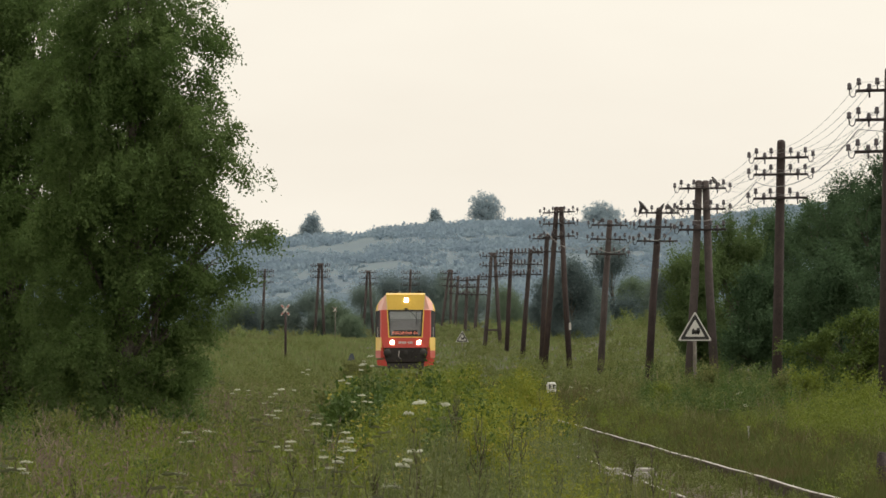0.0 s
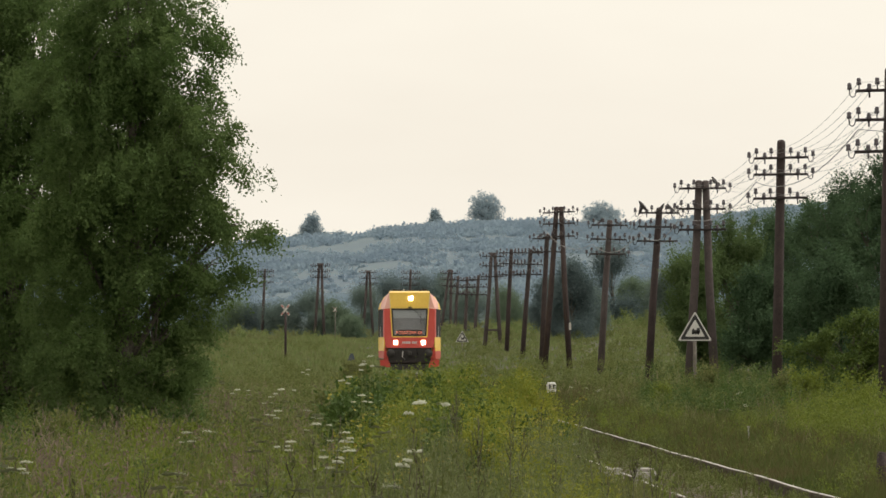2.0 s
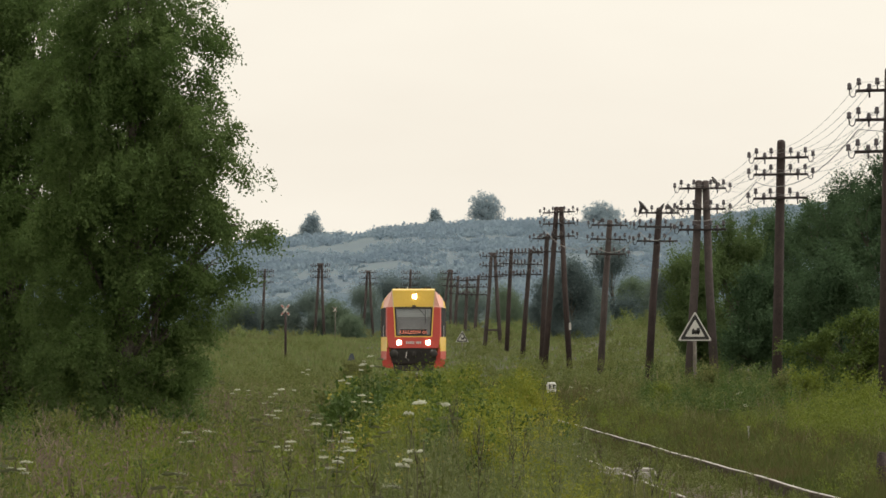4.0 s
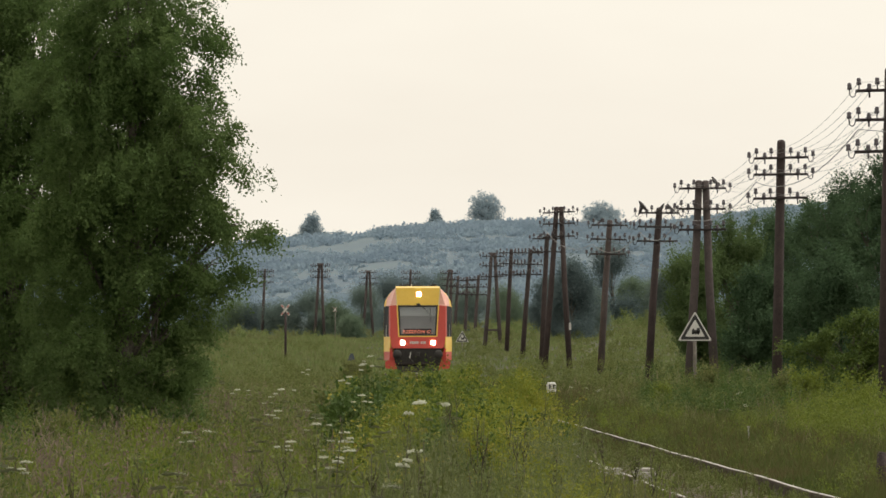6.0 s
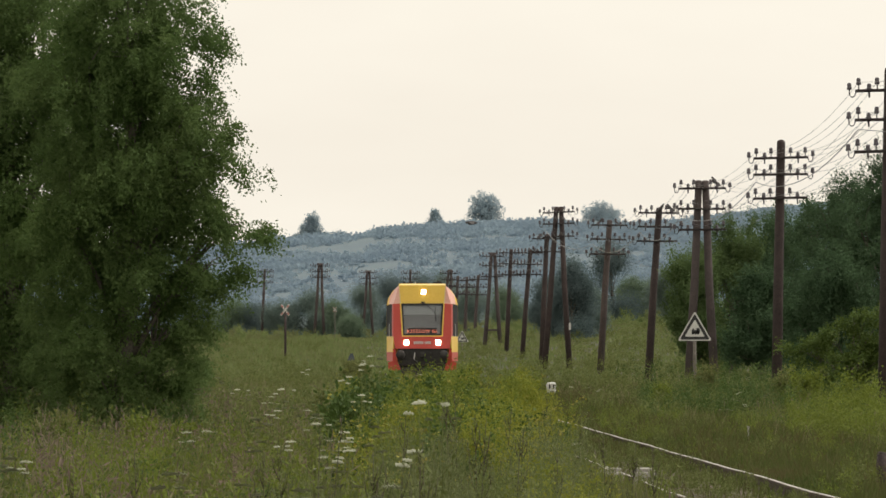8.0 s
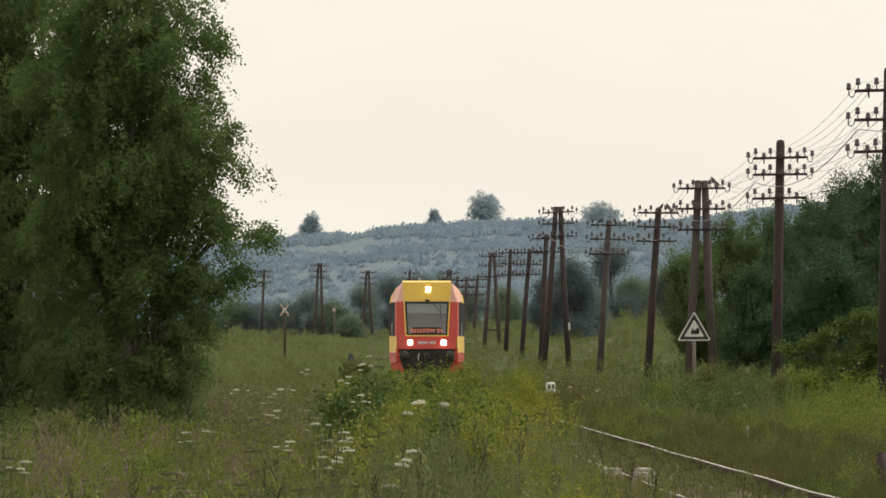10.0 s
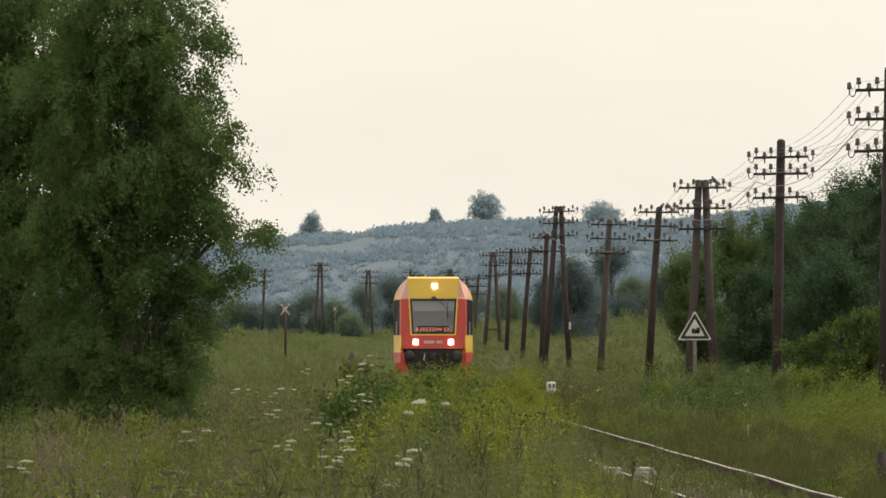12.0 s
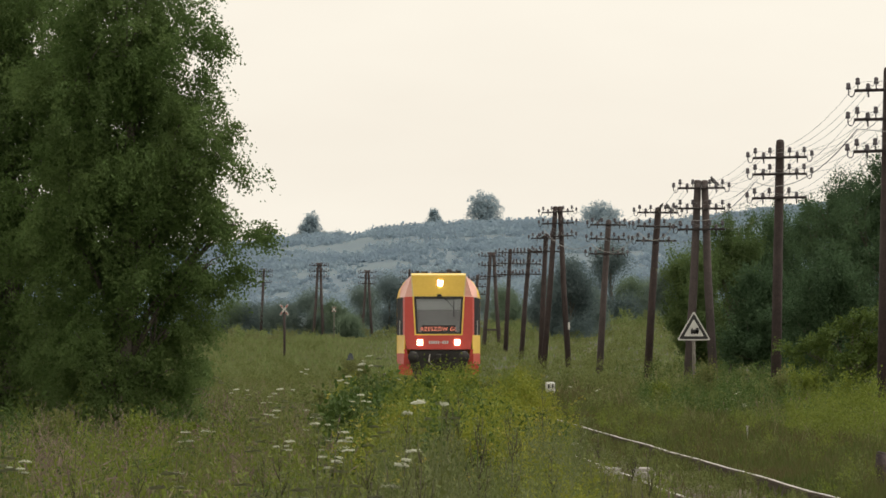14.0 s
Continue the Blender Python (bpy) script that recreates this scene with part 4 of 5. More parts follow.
def railcar():
    car = thing("railcar", (0, 0, 0), "red and yellow diesel railcar with lit headlamps on the track", "train")
    fy = front_y

    def front(name, pts, mat, out=0.0, thick=0.03, parent=car, label=""):
        return part(name, plate([(x, fy(z) - out, z) for x, z in pts], thick), mat, parent, label)

    # long shell behind the nose
    prof = [(1.36, 1.02), (1.42, 1.08), (1.44, 1.2), (1.44, 3.05), (1.38, 3.32), (1.2, 3.62), (0.95, 3.84), (0.5, 3.90), (0, 3.92)]
    ring = prof + [(-x, z) for x, z in prof[-2::-1]]
    v, f, k = [], [], len(ring)
    for y in (1.05, 24.0):
        v += [(x, y, z) for x, z in ring]
    f = [(j, (j + 1) % k, (j + 1) % k + k, j + k) for j in range(k)] + [tuple(range(k))[::-1], tuple(range(k, 2 * k))]
    shell = part("body_shell", mesh_of(v, f, M_YELLOW, "body_shell"), M_YELLOW, car, "yellow body side")
    for s in (-1, 1):
        for j in range(7):
            y0 = 2.2 + j * 3.0
            part("side_window", box(0.02, 2.3, 0.95, (s * 1.441, y0 + 1.15, 2.35), 0.006), M_GLASS, shell, "dark side window")
    part("roof", box(1.7, 22, 0.04, (0, 13, 3.92), 0.01), M_ROOF, shell, "dusty roof")
    for x, w, h in ((-0.72, 0.12, 0.10), (-0.52, 0.16, 0.08), (-0.40, 0.08, 0.09), (0.0, 0.5, 0.05), (0.55, 0.2, 0.08), (0.72, 0.14, 0.11), (0.64, 0.06, 0.14)):
        part("roof_fitting", box(w, 0.3, h, (x, 2.2 + abs(x), 3.93 + h / 2), 0.02), M_UNDER, shell, "dark roof fitting")
    part("antenna", tube([(-0.27, 1.5, 3.9), (-0.27, 1.5, 4.02)], [0.03, 0.015], 6), M_WHITE, shell, "white stub antenna")

    # raked front, panel by panel
    front("brow_panel", [(-0.88, 3.13), (0.88, 3.13), (0.935, 3.86), (-0.935, 3.86)], M_YELLOW, label="yellow brow panel")
    bm = plate([(-0.935, fy(3.86), 3.86), (0.935, fy(3.86), 3.86), (0.935, 1.1, 3.93), (-0.935, 1.1, 3.93)], 0.03)
    part("brow_top", bm, M_YELLOW, car)
    front("apron", [(-1.10, 1.31), (1.10, 1.31), (1.17, 1.80), (-1.17, 1.80)], M_RED, label="red lower front")
    for s in (-1, 1):
        q = [(s * 0.90, 1.80), (s * 1.17, 1.80), (s * 1.17, 3.11), (s * 0.875, 3.13)]
        front("pillar", q if s > 0 else q[::-1], M_RED, label="red windscreen pillar")

        def corner(name, a, b, mat, label=""):
            """A panel of the swept corner between a front edge and a rear edge."""
            pts = [a[0], b[0], b[1], a[1]]
            pts = [(s * x, y, z) for x, y, z in pts]
            return part(name, plate(pts if s > 0 else pts[::-1], 0.03), mat, car, label)

        corner("lower_corner", [(1.19, 0.02, 1.17), (1.17, fy(1.8), 1.80)], [(1.44, 1.06, 1.17), (1.44, 1.06, 1.80)], M_YELLOW, "yellow lower corner")
        corner("valance", [(1.02, 0.0, 0.86), (1.10, fy(1.31), 1.31)], [(1.20, 0.05, 0.80), (1.19, 0.03, 1.31)], M_RED, "red lower cheek")
        corner("side_valance", [(1.20, 0.05, 0.80), (1.19, 0.03, 1.17)], [(1.43, 1.06, 0.80), (1.44, 1.06, 1.17)], M_RED, "red side valance")
        q = [(s * 0.862, 3.13), (s * 0.90, 3.13), (s * 0.955, 3.86), (s * 0.925, 3.86)]
        front("brow_trim", q if s > 0 else q[::-1], M_ROOF, 0.012, 0.012, label="pale yellow edge line")
        corner("corner_post", [(1.17, fy(1.8), 1.80), (1.17, fy(3.1), 3.11)], [(1.225, fy(1.8) + 0.18, 1.80), (1.225, fy(3.1) + 0.15, 3.10)], M_RED)
        corner("cab_window", [(1.225, fy(1.8) + 0.18, 1.80), (1.225, fy(3.1) + 0.15, 3.10)], [(1.41, 0.95, 1.80), (1.41, 0.95, 3.06)], M_GLASS, "dark cab side window")
        corner("rear_post", [(1.41, 0.95, 1.80), (1.41, 0.95, 3.06)], [(1.44, 1.06, 1.80), (1.44, 1.06, 3.05)], M_UNDER)
        part("window_bar", box(0.03, 0.03, 0.5, (s * 1.335, 0.62, 2.05)), M_WHITE, car, "pale window bar")
        corner("upper_corner", [(0.88, fy(3.13), 3.13), (0.935, fy(3.86), 3.86)], [(1.17, fy(3.11), 3.11), (1.10, 0.75, 3.68)], M_PINK, "pale pinkish red upper corner")
        corner("corner_cap", [(1.10, 0.75, 3.68), (0.935, fy(3.86), 3.86)], [(1.2, 1.08, 3.62), (0.95, 1.08, 3.85)], M_PINK)
        corner("shoulder", [(1.17, fy(3.11), 3.11), (1.10, 0.75, 3.68)], [(1.34, 0.8, 3.10), (1.30, 0.95, 3.45)], M_PINK)
        corner("shoulder_tip", [(1.34, 0.8, 3.10), (1.30, 0.95, 3.45)], [(1.44, 1.07, 3.06), (1.37, 1.07, 3.34)], M_YELLOW, "yellow shoulder tip")
        corner("shoulder_top", [(1.30, 0.95, 3.45), (1.10, 0.75, 3.68)], [(1.37, 1.07, 3.34), (1.2, 1.08, 3.62)], M_YELLOW)
        # yellow line round the windscreen
        q = [(s * 0.775, 1.84), (s * 0.825, 1.80), (s * 0.90, 3.13), (s * 0.85, 3.13)]
        front("windscreen_trim", q if s > 0 else q[::-1], M_YELLOW, 0.012, 0.012, label="yellow trim line")
        front("filler", ([(s * 0.78, 1.80), (s * 0.905, 1.80), (s * 0.88, 3.13), (s * 0.84, 3.13)] if s > 0 else [(s * 0.84, 3.13), (s * 0.88, 3.13), (s * 0.905, 1.80), (s * 0.78, 1.80)]), M_RED)
    front("windscreen_trim", [(-0.80, 1.795), (0.80, 1.795), (0.80, 1.84), (-0.80, 1.84)], M_YELLOW, 0.014, 0.012, label="yellow trim line")
    # dark rubber surround, cab, blind and pane
    for q in ([(-0.775, 1.84), (-0.715, 1.84), (-0.785, 3.13), (-0.85, 3.13)], [(0.715, 1.84), (0.775, 1.84), (0.85, 3.13), (0.785, 3.13)], [(-0.75, 1.84), (0.75, 1.84), (0.75, 1.90), (-0.75, 1.90)], [(-0.84, 3.05), (0.84, 3.05), (0.84, 3.13), (-0.84, 3.13)]):
        front("windscreen_seal", q, M_BLACK, 0.004, 0.02, label="black rubber seal")
    front("cab_back", [(-0.74, 1.88), (0.74, 1.88), (0.80, 3.08), (-0.80, 3.08)], M_CABIN, -0.09, 0.02, label="dim cab interior")
    front("sunblind", [(-0.74, 2.68), (0.74, 2.68), (0.77, 3.06), (-0.77, 3.06)], M_BLIND, -0.06, 0.008, label="lowered grey sunblind")
    pane = front("windscreen", [(-0.74, 1.88), (0.74, 1.88), (0.80, 3.08), (-0.80, 3.08)], M_PANE, -0.02, 0.008, label="clear raked windscreen")
    pane.visible_shadow = False
    # destination in lit letters
    cu = bpy.data.curves.new("destination", "FONT")
    cu.body, cu.size, cu.extrude, cu.align_x, cu.space_character = "RZESZÓW Gł.", 0.185, 0.004, "CENTER", 1.12
    tmp = bpy.data.objects.new("destination", cu)
    me = bpy.data.meshes.new_from_object(tmp)
    me.materials.clear()
    bpy.data.objects.remove(tmp)
    sign = part("destination_sign", box(1.16, 0.03, 0.25, (0, front_y(2.0) + 0.045, 2.015), 0.01), M_BLACK, car, "black destination display")
    part("lit_letters", me, M_LED, sign, "orange-red lit letters", pose(0.0, front_y(2.0) + 0.024, 1.945, 90, 0, 0))
    # running number, as plain bars
    for i in range(9):
        part("number_mark", box(0.055 if i != 5 else 0.05, 0.006, 0.115 if i != 5 else 0.025, (-0.31 + i * 0.077, fy(1.55) - 0.004, 1.545)), M_WHITE, car, "white painted mark")
    # lamps; each housing emits red in place of the halo round its lens
    for x, z, w in ((-0.64, 1.55, 0.13), (0.64, 1.55, 0.13), (0.05, 3.59, 0.13)):
        lamp = part("headlamp", box(w * 1.7, 0.04, w * 1.7, (x, fy(z) - 0.005, z), 0.02), M_LAMPGLOW, car, "lamp housing glowing as red halo")
        part("lens", box(w * 1.25, 0.03, w * 1.35, (x, fy(z) - 0.03, z), 0.012), M_LAMP, lamp, "blazing white lens")
    # wiper
    bm = tube([(0.03, fy(3.2) - 0.06, 3.18), (0.30, fy(2.95) - 0.05, 2.98), (0.52, fy(2.7) - 0.04, 2.72)], 0.014, 6)
    tube([(0.52, fy(3.0) - 0.04, 3.0), (0.52, fy(2.4) - 0.04, 2.42)], 0.012, 6, bm)
    box(0.16, 0.05, 0.07, (0.02, fy(3.2) - 0.05, 3.17), 0.01, bm)
    part("wiper", bm, M_BLACK, car, "black windscreen wiper")
    # underframe, buffers, plough
    part("skirt", box(2.0, 0.5, 0.72, (0, 0.32, 0.95), 0.03), M_UNDER, car, "black front underframe")
    part("underframe", box(2.3, 22.5, 0.35, (0, 12.4, 0.72), 0.03), M_UNDER, car, "sooty underframe")
    for s in (-1, 1):
        b = part("buffer", tube([(s * 0.875, 0.2, 1.05), (s * 0.875, -0.2, 1.05)], 0.09, 12), M_UNDER, car, "black buffer")
        part("buffer_head", tube([(s * 0.875, -0.2, 1.05), (s * 0.875, -0.25, 1.05)], [0.19, 0.17], 16), M_UNDER, b)
        q = [(s * 0.86, 0.40), (s * 1.36, 0.46), (s * 1.38, 0.74), (s * 1.02, 0.92)]
        part("plough_wing", plate([(x, 0.05 + 0.3 * (abs(x) - 0.9), z) for x, z in (q if s > 0 else q[::-1])], 0.03), M_RED, car, "red rail guard plate")
        for y in (3.6, 6.1, 18.0, 20.5):
            part("wheel", tube([(s * 0.70, y, 0.42), (s * 0.80, y, 0.42)], 0.42, 20), M_UNDER, car)
    part("plough", plate([(-0.86, -0.02, 0.30), (0.86, -0.02, 0.30), (0.9, 0.06, 0.56), (-0.9, 0.06, 0.56)], 0.03), M_UNDER, car, "black rail guard")
    part("coupling", box(0.18, 0.4, 0.2, (0, -0.1, 1.05), 0.03), M_UNDER, car, "black coupling hook")
    part("pipe", tube([(-0.3, 0.05, 1.14), (-0.34, -0.12, 0.9), (-0.2, -0.12, 0.76)], 0.025, 6), M_CONCRETE, car, "pale brake hose")
    part("pipe", tube([(0.34, 0.05, 1.16), (0.40, -0.12, 0.92), (0.28, -0.12, 0.78)], 0.025, 6), M_UNDER, car, "black brake hose")
    part("snow_bar", box(1.7, 0.05, 0.09, (0, 0.02, 0.66), 0.012), M_IRON, car, "rusty cross bar")
    return car


RAILCAR = railcar()


# ---------------------------------------------------------------- birds
def bird(at, rz, size=1.0, flying=False, pale=False, label="dark pigeon perched on a telegraph crossarm"):
    e = thing("bird", at, label, "bird", "birds on the line", rz)
    k = size
    if flying:
        ax = [(-0.17 * k, 0, 0.0), (-0.08 * k, 0, 0.005), (0.05 * k, 0, 0.0), (0.13 * k, 0, 0.012), (0.165 * k, 0, 0.015), (0.19 * k, 0, 0.01)]
    else:
        ax = [(-0.12 * k, 0, 0.03 * k), (-0.06 * k, 0, 0.08 * k), (0.02 * k, 0, 0.14 * k), (0.06 * k, 0, 0.21 * k), (0.08 * k, 0, 0.25 * k), (0.115 * k, 0, 0.245 * k)]
    part("body", tube(ax, [0.02 * k, 0.055 * k, 0.065 * k, 0.035 * k, 0.032 * k, 0.004], 8), M_BIRDPALE if pale else M_BIRD, e)
    t = Vector(ax[0])
    part("tail", plate([t + Vector((0.03, -0.025, 0.01)) * k, t + Vector((-0.13, -0.045, -0.05 if not flying else 0)) * k, t + Vector((-0.13, 0.045, -0.05 if not flying else 0)) * k, t + Vector((0.03, 0.025, 0.01)) * k], 0.008), M_BIRD, e)
    out = []
    for s in (-1, 1):
        if flying:
            q = [(0.07 * k, 0, 0), (-0.07 * k, 0, 0), (-0.10 * k, s * 0.2 * k, 0), (-0.09 * k, s * 0.34 * k, 0), (0.03 * k, s * 0.22 * k, 0)]
            w = part("wing", plate(q if s < 0 else q[::-1], 0.008), M_BIRD, e, m=pose(0, s * 0.04 * k, 0.03 * k))
        else:
            q = [(0.05 * k, s * 0.06 * k, 0.17 * k), (-0.02 * k, s * 0.066 * k, 0.15 * k), (-0.15 * k, s * 0.045 * k, 0.02 * k), (0.0, s * 0.07 * k, 0.08 * k)]
            w = part("wing", plate(q, 0.01), M_BIRD, e)
        out.append(w)
    if not flying:
        part("leg", tube([(0.01, 0, 0.09 * k), (0.0, 0, 0.0)], 0.008, 5), M_IRON, e)
    return e, out


def birds():
    for x, y, z, rz, k in ((8.93, 296.14, 6.84, 180, 1.25), (8.27, 342.45, 6.71, 0, 1.1), (8.61, 342.45, 6.68, 180, 1.2), (6.78, 390.08, 6.85, 0, 0.9), (7.49, 390.08, 6.83, 170, 0.9)):
        bird((x, y, z), rz, k)


birds()
FLYER, WINGS = bird((7.56, 342.6 - 0.3, 6.65), 175, 1.25, True, label="dark pigeon taking off from a crossarm and flying away")


# ---------------------------------------------------------------- herbs and flowers
def herb_mesh(rng, x, y, h, leaf, mat_leaf, per=26, spread=0.16, slim=0.5, name="herb", droop=-0.2, low=0.15, width=0.006, aspect=0.33):
    """Many upright herbs as stems with leaves that get smaller upwards."""
    n = len(x)
    z0 = ground_z(x, y)
    lean = rng.normal(0, 0.15, (n, 2)) * h[:, None]
    u = rng.uniform(low, 1, (n, per))
    a = rng.uniform(0, 2 * np.pi, (n, per))
    r = spread * (1.05 - slim * u) * rng.uniform(0.05, 1, (n, per)) * h[:, None]
    p = np.stack([x[:, None] + lean[:, :1] * u + np.cos(a) * r, y[:, None] + lean[:, 1:] * u + np.sin(a) * r, z0[:, None] + h[:, None] * u], -1).reshape(-1, 3)
    v, q = leaf_quads(rng, p, leaf, droop, aspect)
    leaves = fast_mesh(name, v, q, mat_leaf)
    k = np.stack([x, y, z0], -1)
    t = k + np.stack([lean[:, 0], lean[:, 1], h], -1)
    w = np.zeros((n, 3))
    w[:, 0] = width
    sv = np.stack([k - w, k + w, t + w * 0.3, t - w * 0.3], 1).reshape(-1, 3)
    sq = np.arange(n)[:, None] * 4 + [0, 1, 2, 3]
    return leaves, fast_mesh(name + "_stems", sv, sq, mat_leaf)


def herbs():
    rng = np.random.default_rng(61)

    def stand(name, label, x, y, h, leaf, mat, **kw):
        a, b = herb_mesh(rng, x, y, h, leaf, mat, name=name, **kw)
        e = tagged(new(name), label, "herbs", kind="stuff")
        part("leaves", a, mat, e)["kind"] = "stuff"
        part("stems", b, mat, e)["kind"] = "stuff"

    def clumps(name, label, x, y, h, r, n, leaf, mat, aspect=0.16, strand=36, length=0.30, hang=-0.55, clump=0.22, droop=-0.5):
        """Bushy herbs: sprays that rise and fan out from each clump."""
        lobes = [(a, b, gz(a, b) + c * 0.52, d, d, c * 0.44) for a, b, c, d in zip(x, y, h, r)]
        v, q = leaf_quads(rng, crown_points(rng, lobes, n, strand, length, 0.7, clump, hang), leaf, droop, aspect)
        tagged(new(name, fast_mesh(name, v, q, mat)), label, "herbs", kind="stuff")

    # the bushy stand between the meadow and the track, in clumps of several kinds
    n = 210
    y = 70 + 100 * rng.uniform(0, 1, n) ** 0.75
    x = y * rng.uniform(-0.0105, 0.0124, n)
    edge = smooth(0.0128, 0.0085, x / y)
    h = (1.14 + 0.26 * field_noise(x * 1.3, y, 1.6, 2)) * rng.uniform(0.58, 1.14, n) * (0.62 + 0.38 * edge) * (1 - 0.22 * smooth(-0.003, -0.0105, x / y))
    r = rng.uniform(0.15, 0.36, n)
    kind = field_noise(x * 1.1, y * 1.6, 1.0, 5) + rng.normal(0, 0.3, n) + 9 * x / y
    g, f = kind > -0.04, (kind <= -0.04) & (kind > -0.42)
    o = ~(g | f)
    clumps("yellow_herbs", "tall feathery yellow-green herbs in bushy clumps along the track", x[g], y[g], h[g], r[g], 150000, 0.046, M_HERB, length=0.24, clump=0.16)
    clumps("green_herbs", "bushy fresh green herbs among the yellow ones", x[f], y[f], h[f] * 0.95, r[f], 90000, 0.05, M_GREENHERB, 0.2, length=0.24, clump=0.16)
    clumps("low_leafy_herbs", "deep green leafy herbs between the taller clumps", x[o], y[o], h[o] * 0.85, r[o], 50000, 0.06, M_SHRUB, 0.24, length=0.24, clump=0.16)
    # nearer yellow-green herbs beside the track, lower towards the rails
    n = 90
    y = rng.uniform(46, 78, n)
    x = y * rng.uniform(0.0075, 0.0165, n)
    h = (1.02 - 45 * np.clip(x / y - 0.009, 0, 1)) * rng.uniform(0.75, 1.06, n)
    r = rng.uniform(0.10, 0.22, n)
    clumps("trackside_herbs", "yellow-green herbs thinning out towards the rails", x[:50], y[:50], h[:50], r[:50], 30000, 0.034, M_HERB, length=0.2, clump=0.14)
    clumps("trackside_greens", "mid-green herbs thinning out towards the rails", x[50:], y[50:], h[50:] * 0.95, r[50:], 24000, 0.036, M_WEED, length=0.2, clump=0.14)
    # low tufts on the track's left shoulder
    n = 240
    y = rng.uniform(68, 150, n)
    x = line_x(y) - rng.uniform(0.86, 2.4, n)
    clumps("shoulder_tufts", "low green tufts on the stony shoulder of the track", x, y, rng.uniform(0.16, 0.46, n), rng.uniform(0.10, 0.26, n), 60000, 0.034, M_GREENHERB, length=0.14, clump=0.12)
    # weeds between the rails
    n = 230
    y = rng.uniform(74, 175, n)
    x = line_x(y) + rng.uniform(-0.75, 0.62, n)
    clumps("track_weeds", "small weeds growing between the rails", x, y, rng.uniform(0.12, 0.34, n), rng.uniform(0.07, 0.2, n), 36000, 0.028, M_WEED, length=0.12, clump=0.1)
    # dark leafy shrub
    n = 26
    y = rng.uniform(112, 128, n)
    x = (-0.0086 + rng.normal(0, 0.0018, n)) * y
    h = 1.42 * (1 - 0.35 * np.clip(np.abs(x / y + 0.0075) / 0.0035, 0, 1)) * rng.uniform(0.8, 1.05, n)
    clumps("leafy_shrubs", "dark green leafy shrub rising over the herbs", x, y, h, rng.uniform(0.2, 0.32, n), 26000, 0.075, M_SHRUB, 0.27, length=0.34, hang=-0.2, droop=0.2)
    # deeper green clumps through the meadow
    x, y = scatter(rng, 260, 46, 230, 1.5)
    keep = (x / y < -0.009) | (x - line_x(y) > 4.5)
    x, y = x[keep], y[keep]
    h = rng.uniform(0.45, 0.78, len(x)) + 0.2 * smooth(80, 50, y)
    clumps("meadow_clumps", "leafy green weeds in clumps through the meadow", x, y, h, rng.uniform(0.16, 0.4, len(x)), 70000, 0.05, M_SHRUB, 0.17, length=0.26)
    for name, label, k, low, high, leaf, aspect, mat in (("fresh_clumps", "fresh light green weeds standing in the meadow", 120, 0.5, 0.85, 0.05, 0.16, M_GREENHERB), ("dry_tussocks", "bleached grass tussocks in the meadow", 34, 0.42, 0.72, 0.13, 0.035, M_DRY), ("brown_tussocks", "brownish pink seeding grass tussocks in the meadow", 44, 0.42, 0.7, 0.12, 0.045, M_STRAW)):
        y = 44 + 110 * rng.uniform(0, 1, k) ** 1.2
        x = y * rng.uniform(-0.051, -0.009, k)
        clumps(name, label, x, y, rng.uniform(low, high, k) + 0.16 * smooth(80, 50, y), rng.uniform(0.12, 0.30, k), k * 260, leaf, mat, aspect, length=0.26, hang=-0.9, droop=-1.5)
    # tall weeds over the verge and along the thicket
    n = 56
    y = rng.uniform(142, 178, n)
    x = y * rng.uniform(0.0385, 0.053, n)
    clumps("verge_weeds", "tall fresh green weeds in the verge before the thicket", x, y, rng.uniform(0.4, 0.85, n), rng.uniform(0.09, 0.2, n), 22000, 0.055, M_GREENHERB, 0.15, length=0.3, hang=-0.9)
    n = 120
    y = rng.uniform(190, 250, n)
    x = y * rng.uniform(0.0225, 0.043, n)
    clumps("bank_weeds", "mixed green weeds on the bank below the telegraph poles", x, y, rng.uniform(0.3, 0.8, n), rng.uniform(0.1, 0.28, n), 44000, 0.06, M_SHRUB, 0.16, length=0.3, hang=-0.8)
    # low tufts that break up the verge, and tufts over the farther meadow
    n = 260
    y = 85 + 125 * rng.uniform(0, 1, n)
    x = line_x(y) + 1.1 + 5.2 * rng.uniform(0, 1, n)
    h = rng.uniform(0.16, 0.40, n)
    clumps("verge_tufts", "uneven green tufts in the verge grass", x[:150], y[:150], h[:150], rng.uniform(0.10, 0.28, 150), 36000, 0.05, M_GREENHERB, 0.1, length=0.2, hang=-0.9, clump=0.14)
    clumps("rough_tufts", "rough dark tufts in the verge grass", x[150:], y[150:], h[150:], rng.uniform(0.10, 0.28, 110), 22000, 0.05, M_WEED, 0.12, length=0.2, hang=-0.9, clump=0.14)
    n = 620
    y = 185 + 500 * rng.uniform(0, 1, n) ** 1.2
    x = y * rng.uniform(-0.03, 0.03, n)
    keep = (np.abs(x - line_x(y)) > 2.4) & ((x / y < 0.008) | (x / y > 0.016) | (y > 270))
    x, y = x[keep], y[keep]
    clumps("field_tufts", "darker weedy tufts over the far meadow", x, y, rng.uniform(0.3, 0.75, len(x)), rng.uniform(0.2, 0.6, len(x)) * (0.6 + y / 500), 110000, 0.09, M_WEED, 0.16, length=0.3, hang=-0.7)
    # rank growth where the meadow ends before the hedge
    n = 200
    y = rng.uniform(700, 860, n)
    x = y * rng.uniform(-0.03, 0.032, n)
    keep = np.abs(x - line_x(y)) > 2.6
    x, y = x[keep], y[keep]
